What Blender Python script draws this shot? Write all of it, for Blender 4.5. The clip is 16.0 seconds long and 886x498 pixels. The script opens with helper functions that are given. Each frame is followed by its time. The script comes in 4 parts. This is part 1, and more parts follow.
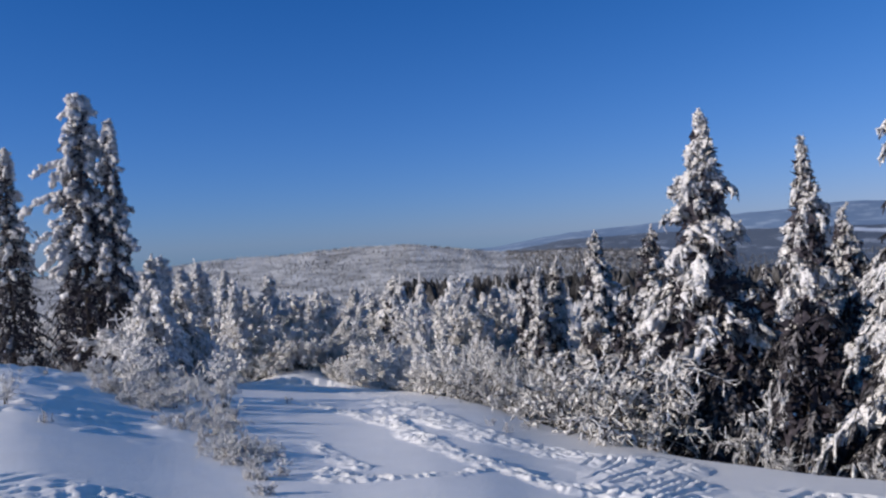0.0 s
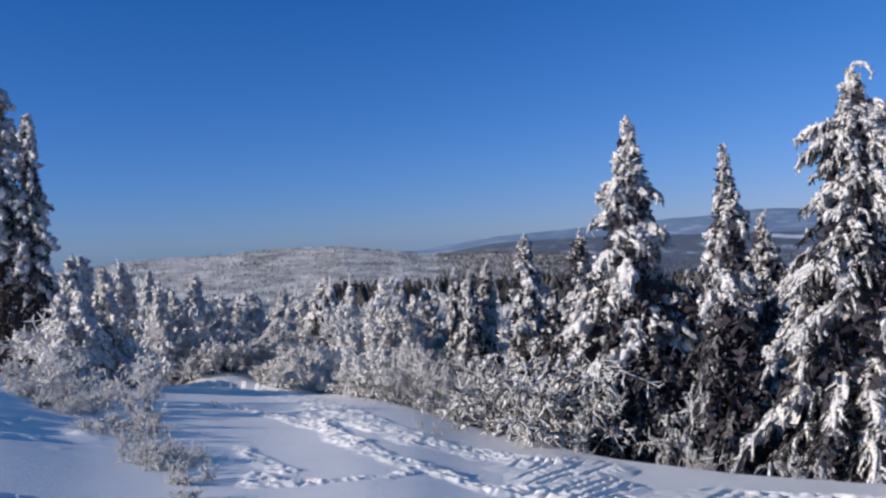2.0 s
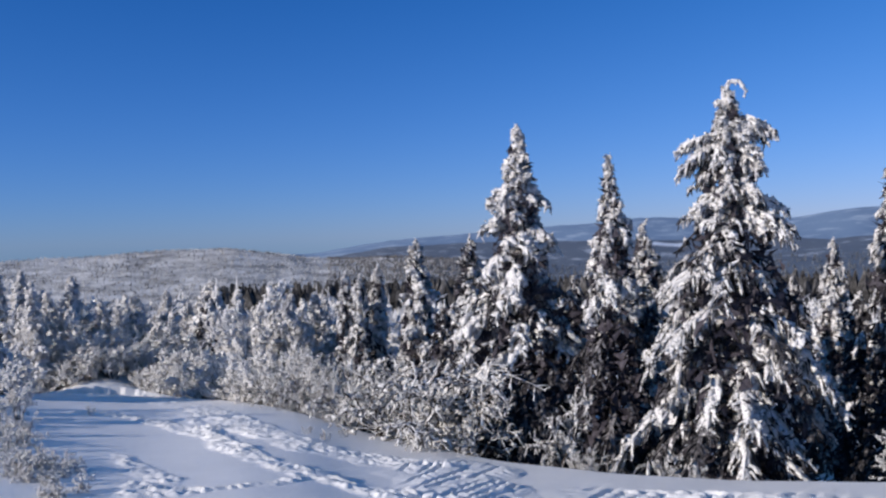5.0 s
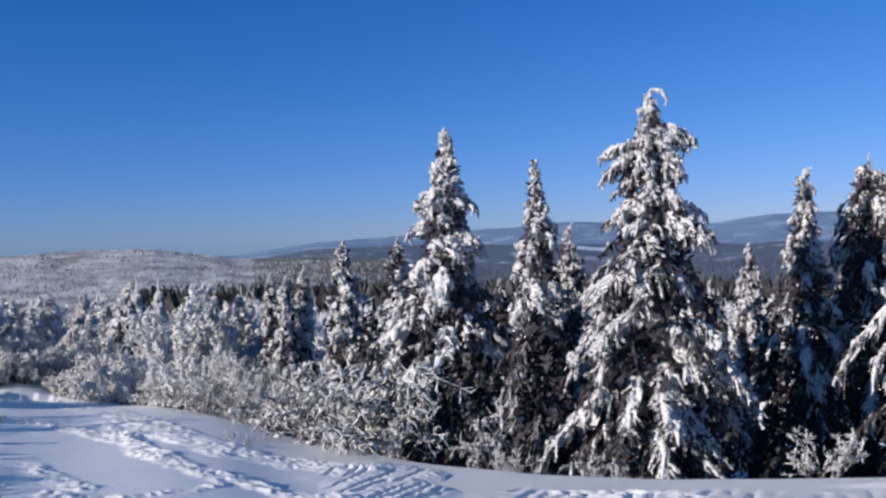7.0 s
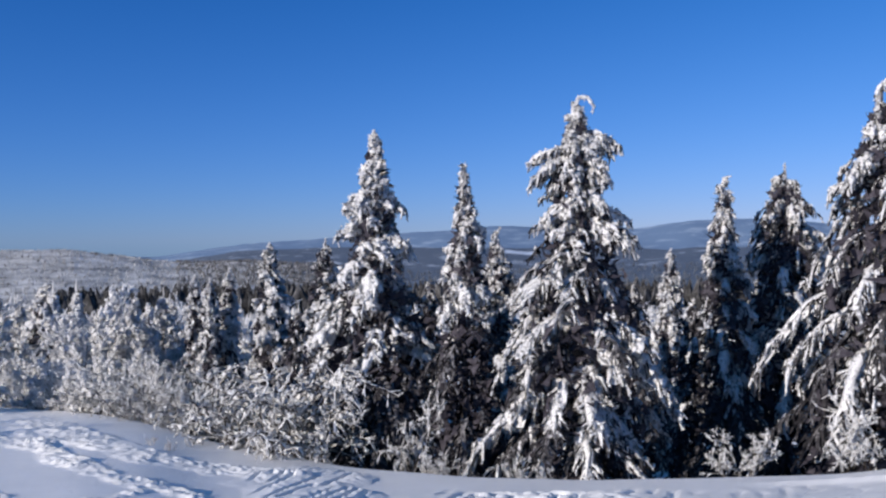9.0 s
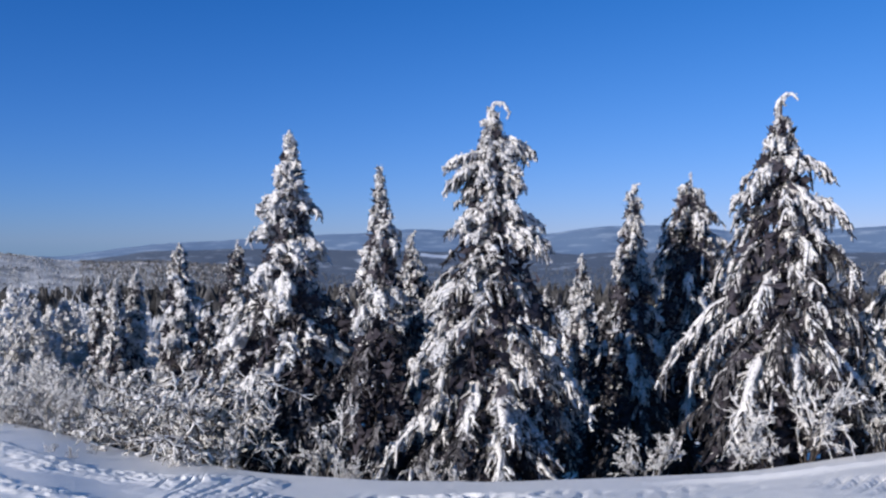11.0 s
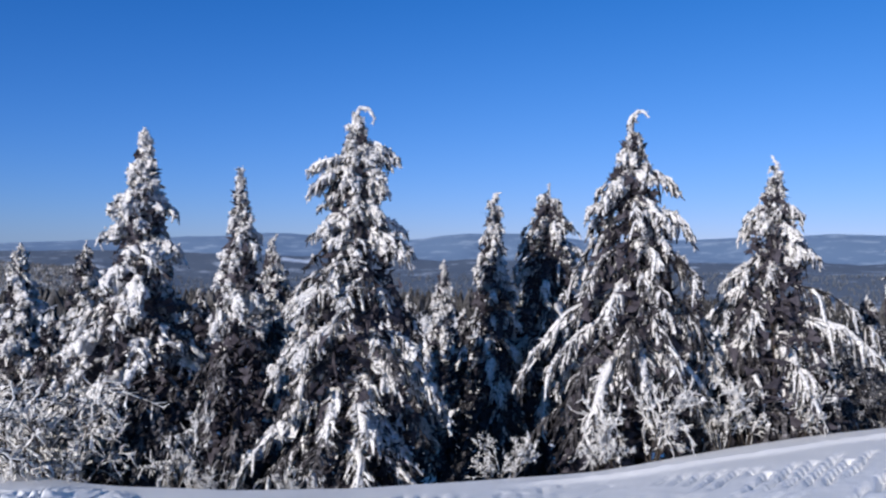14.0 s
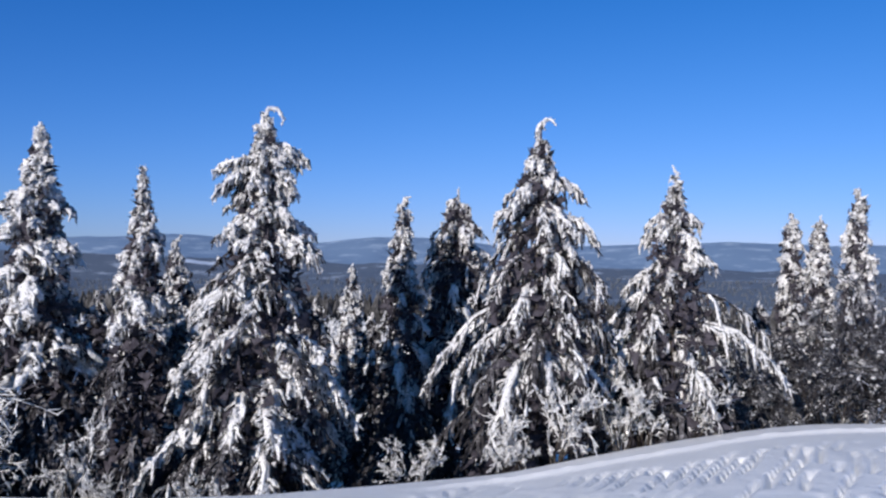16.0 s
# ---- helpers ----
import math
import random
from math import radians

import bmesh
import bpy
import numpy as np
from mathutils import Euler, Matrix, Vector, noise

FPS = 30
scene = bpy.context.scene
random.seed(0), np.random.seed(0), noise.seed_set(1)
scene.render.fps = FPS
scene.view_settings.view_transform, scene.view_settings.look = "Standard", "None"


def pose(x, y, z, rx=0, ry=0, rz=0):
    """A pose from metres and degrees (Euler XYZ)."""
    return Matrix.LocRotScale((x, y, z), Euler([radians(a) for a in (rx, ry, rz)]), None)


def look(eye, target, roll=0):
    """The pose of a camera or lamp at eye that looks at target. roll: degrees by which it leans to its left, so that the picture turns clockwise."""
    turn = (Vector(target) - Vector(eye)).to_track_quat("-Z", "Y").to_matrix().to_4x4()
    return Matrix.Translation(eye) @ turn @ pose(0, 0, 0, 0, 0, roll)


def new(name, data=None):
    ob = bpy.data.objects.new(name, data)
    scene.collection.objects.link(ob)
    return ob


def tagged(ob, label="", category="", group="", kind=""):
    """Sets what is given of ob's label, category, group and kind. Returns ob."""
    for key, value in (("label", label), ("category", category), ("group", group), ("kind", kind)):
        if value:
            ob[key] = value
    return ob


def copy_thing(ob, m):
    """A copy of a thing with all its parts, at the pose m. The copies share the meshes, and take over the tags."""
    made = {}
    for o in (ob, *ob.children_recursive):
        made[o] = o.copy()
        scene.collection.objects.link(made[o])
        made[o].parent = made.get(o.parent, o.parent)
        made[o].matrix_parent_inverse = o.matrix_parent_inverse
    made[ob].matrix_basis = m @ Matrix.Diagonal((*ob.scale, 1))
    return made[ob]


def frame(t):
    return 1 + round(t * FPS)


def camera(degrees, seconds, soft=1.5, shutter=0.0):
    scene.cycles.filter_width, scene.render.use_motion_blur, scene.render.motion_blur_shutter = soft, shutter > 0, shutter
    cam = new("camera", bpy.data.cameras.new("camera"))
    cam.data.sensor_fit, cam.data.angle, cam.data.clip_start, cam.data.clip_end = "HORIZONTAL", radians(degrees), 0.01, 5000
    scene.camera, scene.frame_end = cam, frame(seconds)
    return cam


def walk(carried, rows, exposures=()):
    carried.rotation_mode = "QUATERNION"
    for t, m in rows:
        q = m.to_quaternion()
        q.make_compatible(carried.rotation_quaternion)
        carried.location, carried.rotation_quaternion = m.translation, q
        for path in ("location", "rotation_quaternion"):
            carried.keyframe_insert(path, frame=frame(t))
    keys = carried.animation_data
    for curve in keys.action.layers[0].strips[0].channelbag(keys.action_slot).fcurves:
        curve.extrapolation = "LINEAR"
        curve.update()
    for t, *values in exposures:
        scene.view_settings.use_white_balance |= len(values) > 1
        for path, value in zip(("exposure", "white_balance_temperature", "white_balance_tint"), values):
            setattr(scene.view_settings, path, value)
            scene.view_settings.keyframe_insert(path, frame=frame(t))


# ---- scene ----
# ---- camera: a pan from one spot on the slope ----
EYE = Vector((0.0, 0.0, 1.65))
PAN = [(0, -19.181, -0.898, -3.064), (0.5, -18.069, -0.908, -2.945), (1, -16.869, -0.938, -2.741), (1.5, -15.603, -0.946, -2.642),
       (2, -14.552, -0.951, -2.465), (2.5, -13.544, -0.948, -2.385), (3, -12.529, -0.952, -2.307), (3.5, -11.388, -0.952, -2.240),
       (4, -10.029, -0.946, -2.005), (6.5, -3.581, -0.876, -1.231), (7, -2.424, -0.851, -1.138), (7.5, -1.061, -0.823, -0.996),
       (8, 0.000, -0.799, -0.867), (8.5, 0.904, -0.769, -0.755), (9, 2.334, -0.721, -0.559), (9.5, 3.850, -0.683, -0.411),
       (12, 10.953, -0.396, 0.462), (12.5, 12.551, -0.316, 0.608), (13, 13.958, -0.249, 0.787), (13.5, 15.556, -0.159, 0.958),
       (14, 17.134, -0.072, 1.093), (14.5, 18.332, 0.005, 1.282), (15, 19.877, 0.087, 1.393), (15.5, 21.588, 0.211, 1.557),
       (16, 23.186, 0.327, 1.700)]  # seconds, turn to the right, tilt up, roll


def aim(turn, tilt, roll):
    a, b = radians(turn), radians(tilt)
    return look(EYE, EYE + Vector((math.sin(a) * math.cos(b), math.cos(a) * math.cos(b), math.sin(b))), roll)


cam = camera(54.7, 16.0, soft=2.45)
walk(cam, [(t, aim(a, b, c)) for t, a, b, c in PAN], exposures=[(0, 0.0, 6900, 12), (3, 0.09, 6800, 12), (8, 0.12, 6650, 11), (16, 0.17, 6450, 11)])

# ---- light: low winter sun from behind the left shoulder, clear sky ----
SUN_TURN, SUN_HEIGHT = -126.0, 18.2
world = bpy.data.worlds.new("sky")
scene.world = world
world.use_nodes = True
wn = world.node_tree.nodes
sky = wn.new("ShaderNodeTexSky")
sky.sky_type, sky.sun_disc = "NISHITA", False
sky.sun_elevation, sky.sun_rotation = radians(SUN_HEIGHT), radians(SUN_TURN)
sky.altitude, sky.air_density, sky.dust_density, sky.ozone_density = 1500, 1.0, 0.3, 3.0
wn["Background"].inputs["Strength"].default_value = 0.121
# the clear mountain air: deeper blue overhead, pale blue at the horizon
split, join = wn.new("ShaderNodeSeparateColor"), wn.new("ShaderNodeCombineColor")
world.node_tree.links.new(sky.outputs["Color"], split.inputs["Color"])
for k, (power, gain) in enumerate(((1.0, 0.262), (0.7, 0.7), (0.78, 1.24))):
    p, m = wn.new("ShaderNodeMath"), wn.new("ShaderNodeMath")
    p.operation, m.operation = "POWER", "MULTIPLY"
    p.inputs[1].default_value, m.inputs[1].default_value = power, gain
    world.node_tree.links.new(split.outputs[k], p.inputs[0])
    world.node_tree.links.new(p.outputs[0], m.inputs[0])
    world.node_tree.links.new(m.outputs[0], join.inputs[k])
# the band of deeper sky at a right angle to the sun
tex, dot, square, deep, tone = wn.new("ShaderNodeTexCoord"), wn.new("ShaderNodeVectorMath"), wn.new("ShaderNodeMath"), wn.new("ShaderNodeMix"), wn.new("ShaderNodeVectorMath")
deep.data_type = "RGBA"
dot.operation, square.operation, tone.operation = "DOT_PRODUCT", "POWER", "MULTIPLY"
sa, sb = radians(SUN_TURN), radians(SUN_HEIGHT)
dot.inputs[1].default_value = (math.sin(sa) * math.cos(sb), math.cos(sa) * math.cos(sb), math.sin(sb))
square.inputs[1].default_value, deep.inputs[6].default_value, deep.inputs[7].default_value = 2.0, (0.84, 0.89, 0.95, 1), (1.42, 1.24, 1.02, 1)
world.node_tree.links.new(tex.outputs["Generated"], dot.inputs[0])
world.node_tree.links.new(dot.outputs["Value"], square.inputs[0])
world.node_tree.links.new(square.outputs[0], deep.inputs[0])
# and the fall from the pale horizon to the dark zenith
part_z, rise_z, fall_z = wn.new("ShaderNodeSeparateXYZ"), wn.new("ShaderNodeMapRange"), wn.new("ShaderNodeMix")
rise_z.inputs["From Max"].default_value = 0.34
fall_z.data_type, fall_z.blend_type = "RGBA", "MIX"
fall_z.inputs[6].default_value, fall_z.inputs[7].default_value = (1.22, 1.15, 1.12, 1), (0.33, 0.83, 1.04, 1)
veil = wn.new("ShaderNodeVectorMath")
veil.operation = "MULTIPLY"
world.node_tree.links.new(tex.outputs["Generated"], part_z.inputs[0])
world.node_tree.links.new(part_z.outputs["Z"], rise_z.inputs["Value"])
world.node_tree.links.new(rise_z.outputs["Result"], fall_z.inputs[0])
world.node_tree.links.new(join.outputs["Color"], veil.inputs[0])
high_z, pale_z = wn.new("ShaderNodeMapRange"), wn.new("ShaderNodeMix")  # paler sky high overhead, out of view, added to whiten the fill light
high_z.inputs["From Min"].default_value, high_z.inputs["From Max"].default_value = 0.4, 0.9
pale_z.data_type = "RGBA"
pale_z.inputs[7].default_value = (2.25, 1.52, 1.1, 1)
world.node_tree.links.new(part_z.outputs["Z"], high_z.inputs["Value"])
world.node_tree.links.new(high_z.outputs["Result"], pale_z.inputs[0])
world.node_tree.links.new(fall_z.outputs[2], pale_z.inputs[6])
world.node_tree.links.new(pale_z.outputs[2], veil.inputs[1])
world.node_tree.links.new(veil.outputs["Vector"], tone.inputs[0])
world.node_tree.links.new(deep.outputs[2], tone.inputs[1])
world.node_tree.links.new(tone.outputs["Vector"], wn["Background"].inputs["Color"])
sun = new("sun", bpy.data.lights.new("sun", "SUN"))
sun.data.energy, sun.data.angle, sun.data.color = 4.8, radians(0.5), (1.0, 0.94, 0.88)
sun.matrix_world = look((0, 0, 60), Vector((0, 0, 60)) - Vector((math.sin(sa) * math.cos(sb), math.cos(sa) * math.cos(sb), math.sin(sb))))


# ---- materials ----
def material(name, rough=0.7):
    m = bpy.data.materials.new(name)
    m.use_nodes = True
    nt = m.node_tree
    b = nt.nodes["Principled BSDF"]
    b.inputs["Roughness"].default_value = rough
    return m, nt, b


def noise_node(nt, scale, detail=4.0, rough=0.6, coord="Object", stretch=None):
    tc = nt.nodes.new("ShaderNodeTexCoord")
    n = nt.nodes.new("ShaderNodeTexNoise")
    n.inputs["Scale"].default_value = scale
    n.inputs["Detail"].default_value = detail
    n.inputs["Roughness"].default_value = rough
    src = tc.outputs[coord]
    if stretch:
        mp = nt.nodes.new("ShaderNodeMapping")
        mp.inputs["Scale"].default_value = stretch
        nt.links.new(src, mp.inputs["Vector"])
        src = mp.outputs["Vector"]
    nt.links.new(src, n.inputs["Vector"])
    return n.outputs["Fac"]


def ramp(nt, fac, stops):
    r = nt.nodes.new("ShaderNodeValToRGB")
    e = r.color_ramp.elements
    while len(e) < len(stops):
        e.new(0.5)
    for k, (p, c) in zip(e, stops):
        k.position, k.color = p, (*c, 1)
    nt.links.new(fac, r.inputs["Fac"])
    return r.outputs["Color"]


def mixed(nt, fac, a, b, blend="MIX"):
    mx = nt.nodes.new("ShaderNodeMix")
    mx.data_type, mx.blend_type = "RGBA", blend
    for sock, v in ((mx.inputs[0], fac), (mx.inputs[6], a), (mx.inputs[7], b)):
        if isinstance(v, bpy.types.NodeSocket):
            nt.links.new(v, sock)
        else:
            sock.default_value = v
    return mx.outputs[2]


def bump(nt, b, fac, strength, distance):
    n = nt.nodes.new("ShaderNodeBump")
    n.inputs["Strength"].default_value, n.inputs["Distance"].default_value = strength, distance
    nt.links.new(fac, n.inputs["Height"])
    nt.links.new(n.outputs["Normal"], b.inputs["Normal"])


def snow_material(name, tone, scale, depth):
    m, nt, b = material(name, 0.55)
    big = noise_node(nt, scale * 0.12, 3)
    fine = noise_node(nt, scale, 6, 0.7)
    col = ramp(nt, big, [(0.3, [c * 0.94 for c in tone]), (0.7, tone)])
    nt.links.new(col, b.inputs["Base Color"])
    b.inputs["Specular IOR Level"].default_value = 0.25
    bump(nt, b, fine, 0.5, depth)
    return m


def two_tone(name, dark, pale, lo, hi, scale, rough=0.8, depth=0.01, by_top=0.0, glow_through=0.0):
    """Dark matter with a frost coat: noise, and how far a face looks up, decide how much of it shows."""
    m, nt, b = material(name, rough)
    fac = noise_node(nt, scale, 5, 0.7)
    if by_top:
        g = nt.nodes.new("ShaderNodeNewGeometry")
        sp = nt.nodes.new("ShaderNodeSeparateXYZ")
        nt.links.new(g.outputs["Normal"], sp.inputs["Vector"])
        ma = nt.nodes.new("ShaderNodeMath")
        ma.operation = "MULTIPLY_ADD"
        ma.inputs[1].default_value = by_top
        nt.links.new(sp.outputs["Z"], ma.inputs[0])
        nt.links.new(fac, ma.inputs[2])
        fac = ma.outputs[0]
    col = ramp(nt, fac, [(lo, dark), (hi, pale)])
    nt.links.new(col, b.inputs["Base Color"])
    b.inputs["Specular IOR Level"].default_value = 0.2
    bump(nt, b, noise_node(nt, scale * 3, 3), 0.4, depth)
    if glow_through:  # rime and loose snow let part of the light pass
        t = nt.nodes.new("ShaderNodeBsdfTranslucent")
        mx = nt.nodes.new("ShaderNodeMixShader")
        mx.inputs[0].default_value = glow_through
        nt.links.new(col, t.inputs["Color"])
        nt.links.new(b.outputs[0], mx.inputs[1])
        nt.links.new(t.outputs[0], mx.inputs[2])
        nt.links.new(mx.outputs[0], nt.nodes["Material Output"].inputs["Surface"])
    return m


SNOW = snow_material("ground_snow", (0.88, 0.87, 0.87), 14.0, 0.012)
LOAD = two_tone("bough_snow", (0.16, 0.165, 0.16), (0.86, 0.85, 0.85), 0.37, 0.47, 26.0, rough=0.6, depth=0.03, glow_through=0.2)
NEEDLE = two_tone("needles", (0.03, 0.027, 0.032), (0.42, 0.41, 0.42), 0.52, 0.82, 11.0, by_top=0.12)
RIMED = two_tone("rimed_needles", (0.07, 0.065, 0.065), (0.84, 0.83, 0.82), 0.33, 0.54, 13.0, by_top=0.1, glow_through=0.4)
FROSTED = two_tone("frosted_needles", (0.028, 0.026, 0.029), (0.33, 0.32, 0.335), 0.54, 0.84, 14.0, by_top=0.12)
# Shade inside the crowns, put into a near-black needle colour
HEART = two_tone("inner_needle_shade", (0.03, 0.026, 0.034), (0.085, 0.078, 0.092), 0.4, 0.7, 12.0)
BARK = two_tone("bark", (0.045, 0.035, 0.028), (0.12, 0.1, 0.085), 0.35, 0.7, 14.0)
STEM = two_tone("frosted_stem", (0.045, 0.036, 0.03), (0.7, 0.7, 0.7), 0.5, 0.66, 6.0, by_top=0.2)
TWIG = two_tone("frosted_twig", (0.07, 0.055, 0.045), (0.9, 0.89, 0.88), 0.23, 0.39, 6.0, by_top=0.16, glow_through=0.4)
BRAMBLE = two_tone("rimed_brush_twig", (0.06, 0.048, 0.042), (0.88, 0.87, 0.86), 0.4, 0.56, 7.0, by_top=0.2, glow_through=0.15)
GREY = two_tone("thicket_twig", (0.03, 0.028, 0.033), (0.62, 0.62, 0.66), 0.55, 0.75, 7.0, by_top=0.15)
HILL = two_tone("wooded_hill", (0.24, 0.24, 0.24), (0.66, 0.65, 0.64), 0.38, 0.6, 0.04, depth=0.5)
# Blue in the ridge, forest and snowfield colours stands for distance haze
MIDDLE = two_tone("haze_tinted_ridge", (0.11, 0.135, 0.175), (0.5, 0.55, 0.62), 0.55, 0.7, 0.014, depth=1.0)
FAR = two_tone("haze_tinted_forest", (0.17, 0.25, 0.37), (0.42, 0.51, 0.62), 0.52, 0.72, 0.007, depth=2.0)
FIELD = two_tone("haze_tinted_snowfield", (0.5, 0.56, 0.66), (0.68, 0.73, 0.8), 0.3, 0.5, 0.01, depth=0.5)
WOODS = two_tone("woodland_frost", (0.18, 0.18, 0.175), (0.66, 0.65, 0.64), 0.36, 0.6, 0.035, by_top=0.12)
# Blue tint matches the hazy ridge; its haze is put into the colour
DIM = two_tone("haze_tinted_woodland", (0.055, 0.065, 0.08), (0.13, 0.145, 0.17), 0.4, 0.68, 0.2, by_top=0.1)
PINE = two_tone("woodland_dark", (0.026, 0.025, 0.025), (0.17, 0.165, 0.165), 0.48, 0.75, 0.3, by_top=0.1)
BROWN = two_tone("woodland_brown", (0.09, 0.085, 0.08), (0.6, 0.59, 0.58), 0.4, 0.6, 0.045, by_top=0.1)
RUSSET = two_tone("woodland_russet", (0.05, 0.047, 0.044), (0.24, 0.23, 0.225), 0.4, 0.66, 0.1, by_top=0.1)


# ---- mesh building ----
def made(name, verts, faces, mat, parent=None, smooth=True):
    """One mesh object from arrays: faces is a list of arrays of quads or triangles."""
    me = bpy.data.meshes.new(name)
    faces = [np.asarray(f) for f in faces if len(f)]
    verts = np.asarray(verts, np.float32)
    loops = np.concatenate([f.ravel() for f in faces]).astype(np.int32)
    sizes = np.concatenate([np.full(len(f), f.shape[1]) for f in faces])
    me.vertices.add(len(verts))
    me.vertices.foreach_set("co", verts.ravel())
    me.loops.add(len(loops))
    me.loops.foreach_set("vertex_index", loops)
    me.polygons.add(len(sizes))
    me.polygons.foreach_set("loop_start", np.concatenate([[0], np.cumsum(sizes)[:-1]]).astype(np.int32))
    me.polygons.foreach_set("use_smooth", np.full(len(sizes), smooth))
    me.update(calc_edges=True)
    for k in mat if isinstance(mat, (list, tuple)) else [mat]:
        me.materials.append(k)
    ob = new(name, me)
    ob.parent = parent
    return ob


class Soup:
    """Gathers pieces of one mesh."""

    def __init__(self):
        self.v, self.f, self.n = [], [], 0

    def add(self, verts, faces):
        self.v.append(np.asarray(verts, float).reshape(-1, 3))
        self.f.append(np.asarray(faces) + self.n)
        self.n += len(self.v[-1])

    def make(self, name, mat, parent=None, smooth=True):
        return made(name, np.concatenate(self.v), self.f, mat, parent, smooth)


def unit(v):
    return v / np.maximum(np.linalg.norm(v, axis=-1, keepdims=True), 1e-9)


def tubes(lines, radii, sides, flat=1.0):
    """Tubes round many centre lines at once: lines (n, k, 3), radii (n, k)."""
    n, k, _ = lines.shape
    t = unit(np.gradient(lines, axis=1))
    side = np.cross(t, [0, 0, 1.0])
    side = unit(np.where(np.linalg.norm(side, axis=-1, keepdims=True) < 0.05, np.array([1.0, 0, 0]), side))
    up = np.cross(side, t)
    a = np.arange(sides) * 2 * np.pi / sides + 0.3
    ring = np.cos(a)[:, None] * side[:, :, None] + flat * np.sin(a)[:, None] * up[:, :, None]
    v = lines[:, :, None] + radii[:, :, None, None] * ring
    i = np.arange(n * k * sides).reshape(n, k, sides)
    j = np.roll(i, -1, axis=2)
    q = np.stack([i[:, :-1], j[:, :-1], j[:, 1:], i[:, 1:]], -1).reshape(-1, 4)
    return v.reshape(-1, 3), q


def lumps(g, at, size, flat=0.8):
    """Crumbs of snow: a rough eight-faced lump at each place."""
    n = len(at)
    axes = np.array([(1, 0, 0), (0, 1, 0), (-1, 0, 0), (0, -1, 0), (0, 0, flat), (0, 0, -flat)], float)
    v = at[:, None] + axes * size[:, None, None] * g.uniform(0.6, 1.4, (n, 6, 1)) + g.normal(0, 0.22, (n, 6, 3)) * size[:, None, None]
    tri = np.array([(0, 1, 4), (1, 2, 4), (2, 3, 4), (3, 0, 4), (1, 0, 5), (2, 1, 5), (3, 2, 5), (0, 3, 5)])
    return v.reshape(-1, 3), (np.arange(n)[:, None, None] * 6 + tri).reshape(-1, 3)


# ---- lie of the land, by bearing (degrees to the right of straight ahead) ----
LIP = np.array([(-180, 12, -4), (-75, 15, -5.0), (-46, 18, -6.3), (-42, 18.5, -7.3), (-38, 19.5, -8.3), (-35, 21, -8.7), (-31, 24, -9.0), (-26.6, 24, -9.6),
                (-20.6, 19.5, -10.35), (-17, 16.5, -11.3), (-13.6, 14, -12.7), (-9.5, 12, -13.8), (-3.4, 10.6, -15.05), (4, 9.7, -15.7), (11.6, 9.6, -15.75),
                (18.7, 9.7, -15.25), (27.5, 10.2, -14.3), (32, 10.8, -13.2), (37, 11.6, -11.9), (42.3, 12.6, -10.6), (46, 13.3, -9.75), (51, 13.8, -9.2), (75, 14, -7), (180, 12, -4)])
CREST = np.array([(-180, -1), (-50, -1.2), (-36, -0.85), (-30, -0.5), (-24, -0.28), (-21.5, -0.16), (-18.5, -0.6), (-16, -0.95), (-13, -1.2), (-11, -1.0), (-7, -1.5), (0, -1.9),
                  (10, -2.0), (18, -1.6), (27, -1.3), (43, -1.0), (60, -0.9), (180, -1)])
RANGE = np.array([(-180, 0.3), (-50, -1.6), (-16.3, -0.97), (-13, -0.48), (-10, -0.12), (-4, 0.13), (0, 0.42), (6, 0.84), (8, 0.72), (14.8, 0.42), (18.5, 1.05), (20.8, 1.0), (22.8, 1.1),
                  (26.5, 0.6), (35, 0.88), (42, 1.22), (60, 1.2), (180, 0.3)])


def evened(table, width):
    """The table's values at every half degree, evened out over that many degrees."""
    a = np.arange(-180, 180.1, 0.5)
    w = np.exp(-((np.arange(-16, 17) * 0.5 / width) ** 2))
    cols = [np.convolve(np.pad(np.interp(a, table[:, 0], table[:, c]), 16, mode="edge"), w / w.sum(), mode="valid") for c in range(1, table.shape[1])]
    return np.stack([a, *cols], 1)


LIP, CREST, RANGE = evened(LIP, 1.6), evened(CREST, 0.8), evened(RANGE, 0.7)


# the plain slope under the camera's feet
la = np.radians(LIP[::4, 0])
lv = np.stack([np.sin(la), np.cos(la)], 1)
TILT = np.linalg.lstsq(lv * 6.0, (EYE.z + LIP[::4, 1] * np.tan(np.radians(LIP[::4, 2]))) * (6.0 / LIP[::4, 1]) ** 1.3, rcond=None)[0]


def lattice(ix, iy):
    h = (ix * 374761393 + iy * 668265263) & 0x7FFFFFFF
    h = ((h ^ (h >> 13)) * 1274126177) & 0x7FFFFFFF
    return ((h ^ (h >> 16)) & 0xFFFF) / 65535.0


def value_noise(x, y):
    ix, iy = np.floor(x).astype(np.int64), np.floor(y).astype(np.int64)
    fx, fy = x - ix, y - iy
    fx, fy = fx * fx * (3 - 2 * fx), fy * fy * (3 - 2 * fy)
    a, b = lattice(ix, iy), lattice(ix + 1, iy)
    c, d = lattice(ix, iy + 1), lattice(ix + 1, iy + 1)
    return (a + (b - a) * fx) * (1 - fy) + (c + (d - c) * fx) * fy - 0.5


def fbm(x, y, octaves=4):
    return sum(value_noise(x * 2**k + 17 * k, y * 2**k - 9 * k) / 2**k for k in range(octaves))


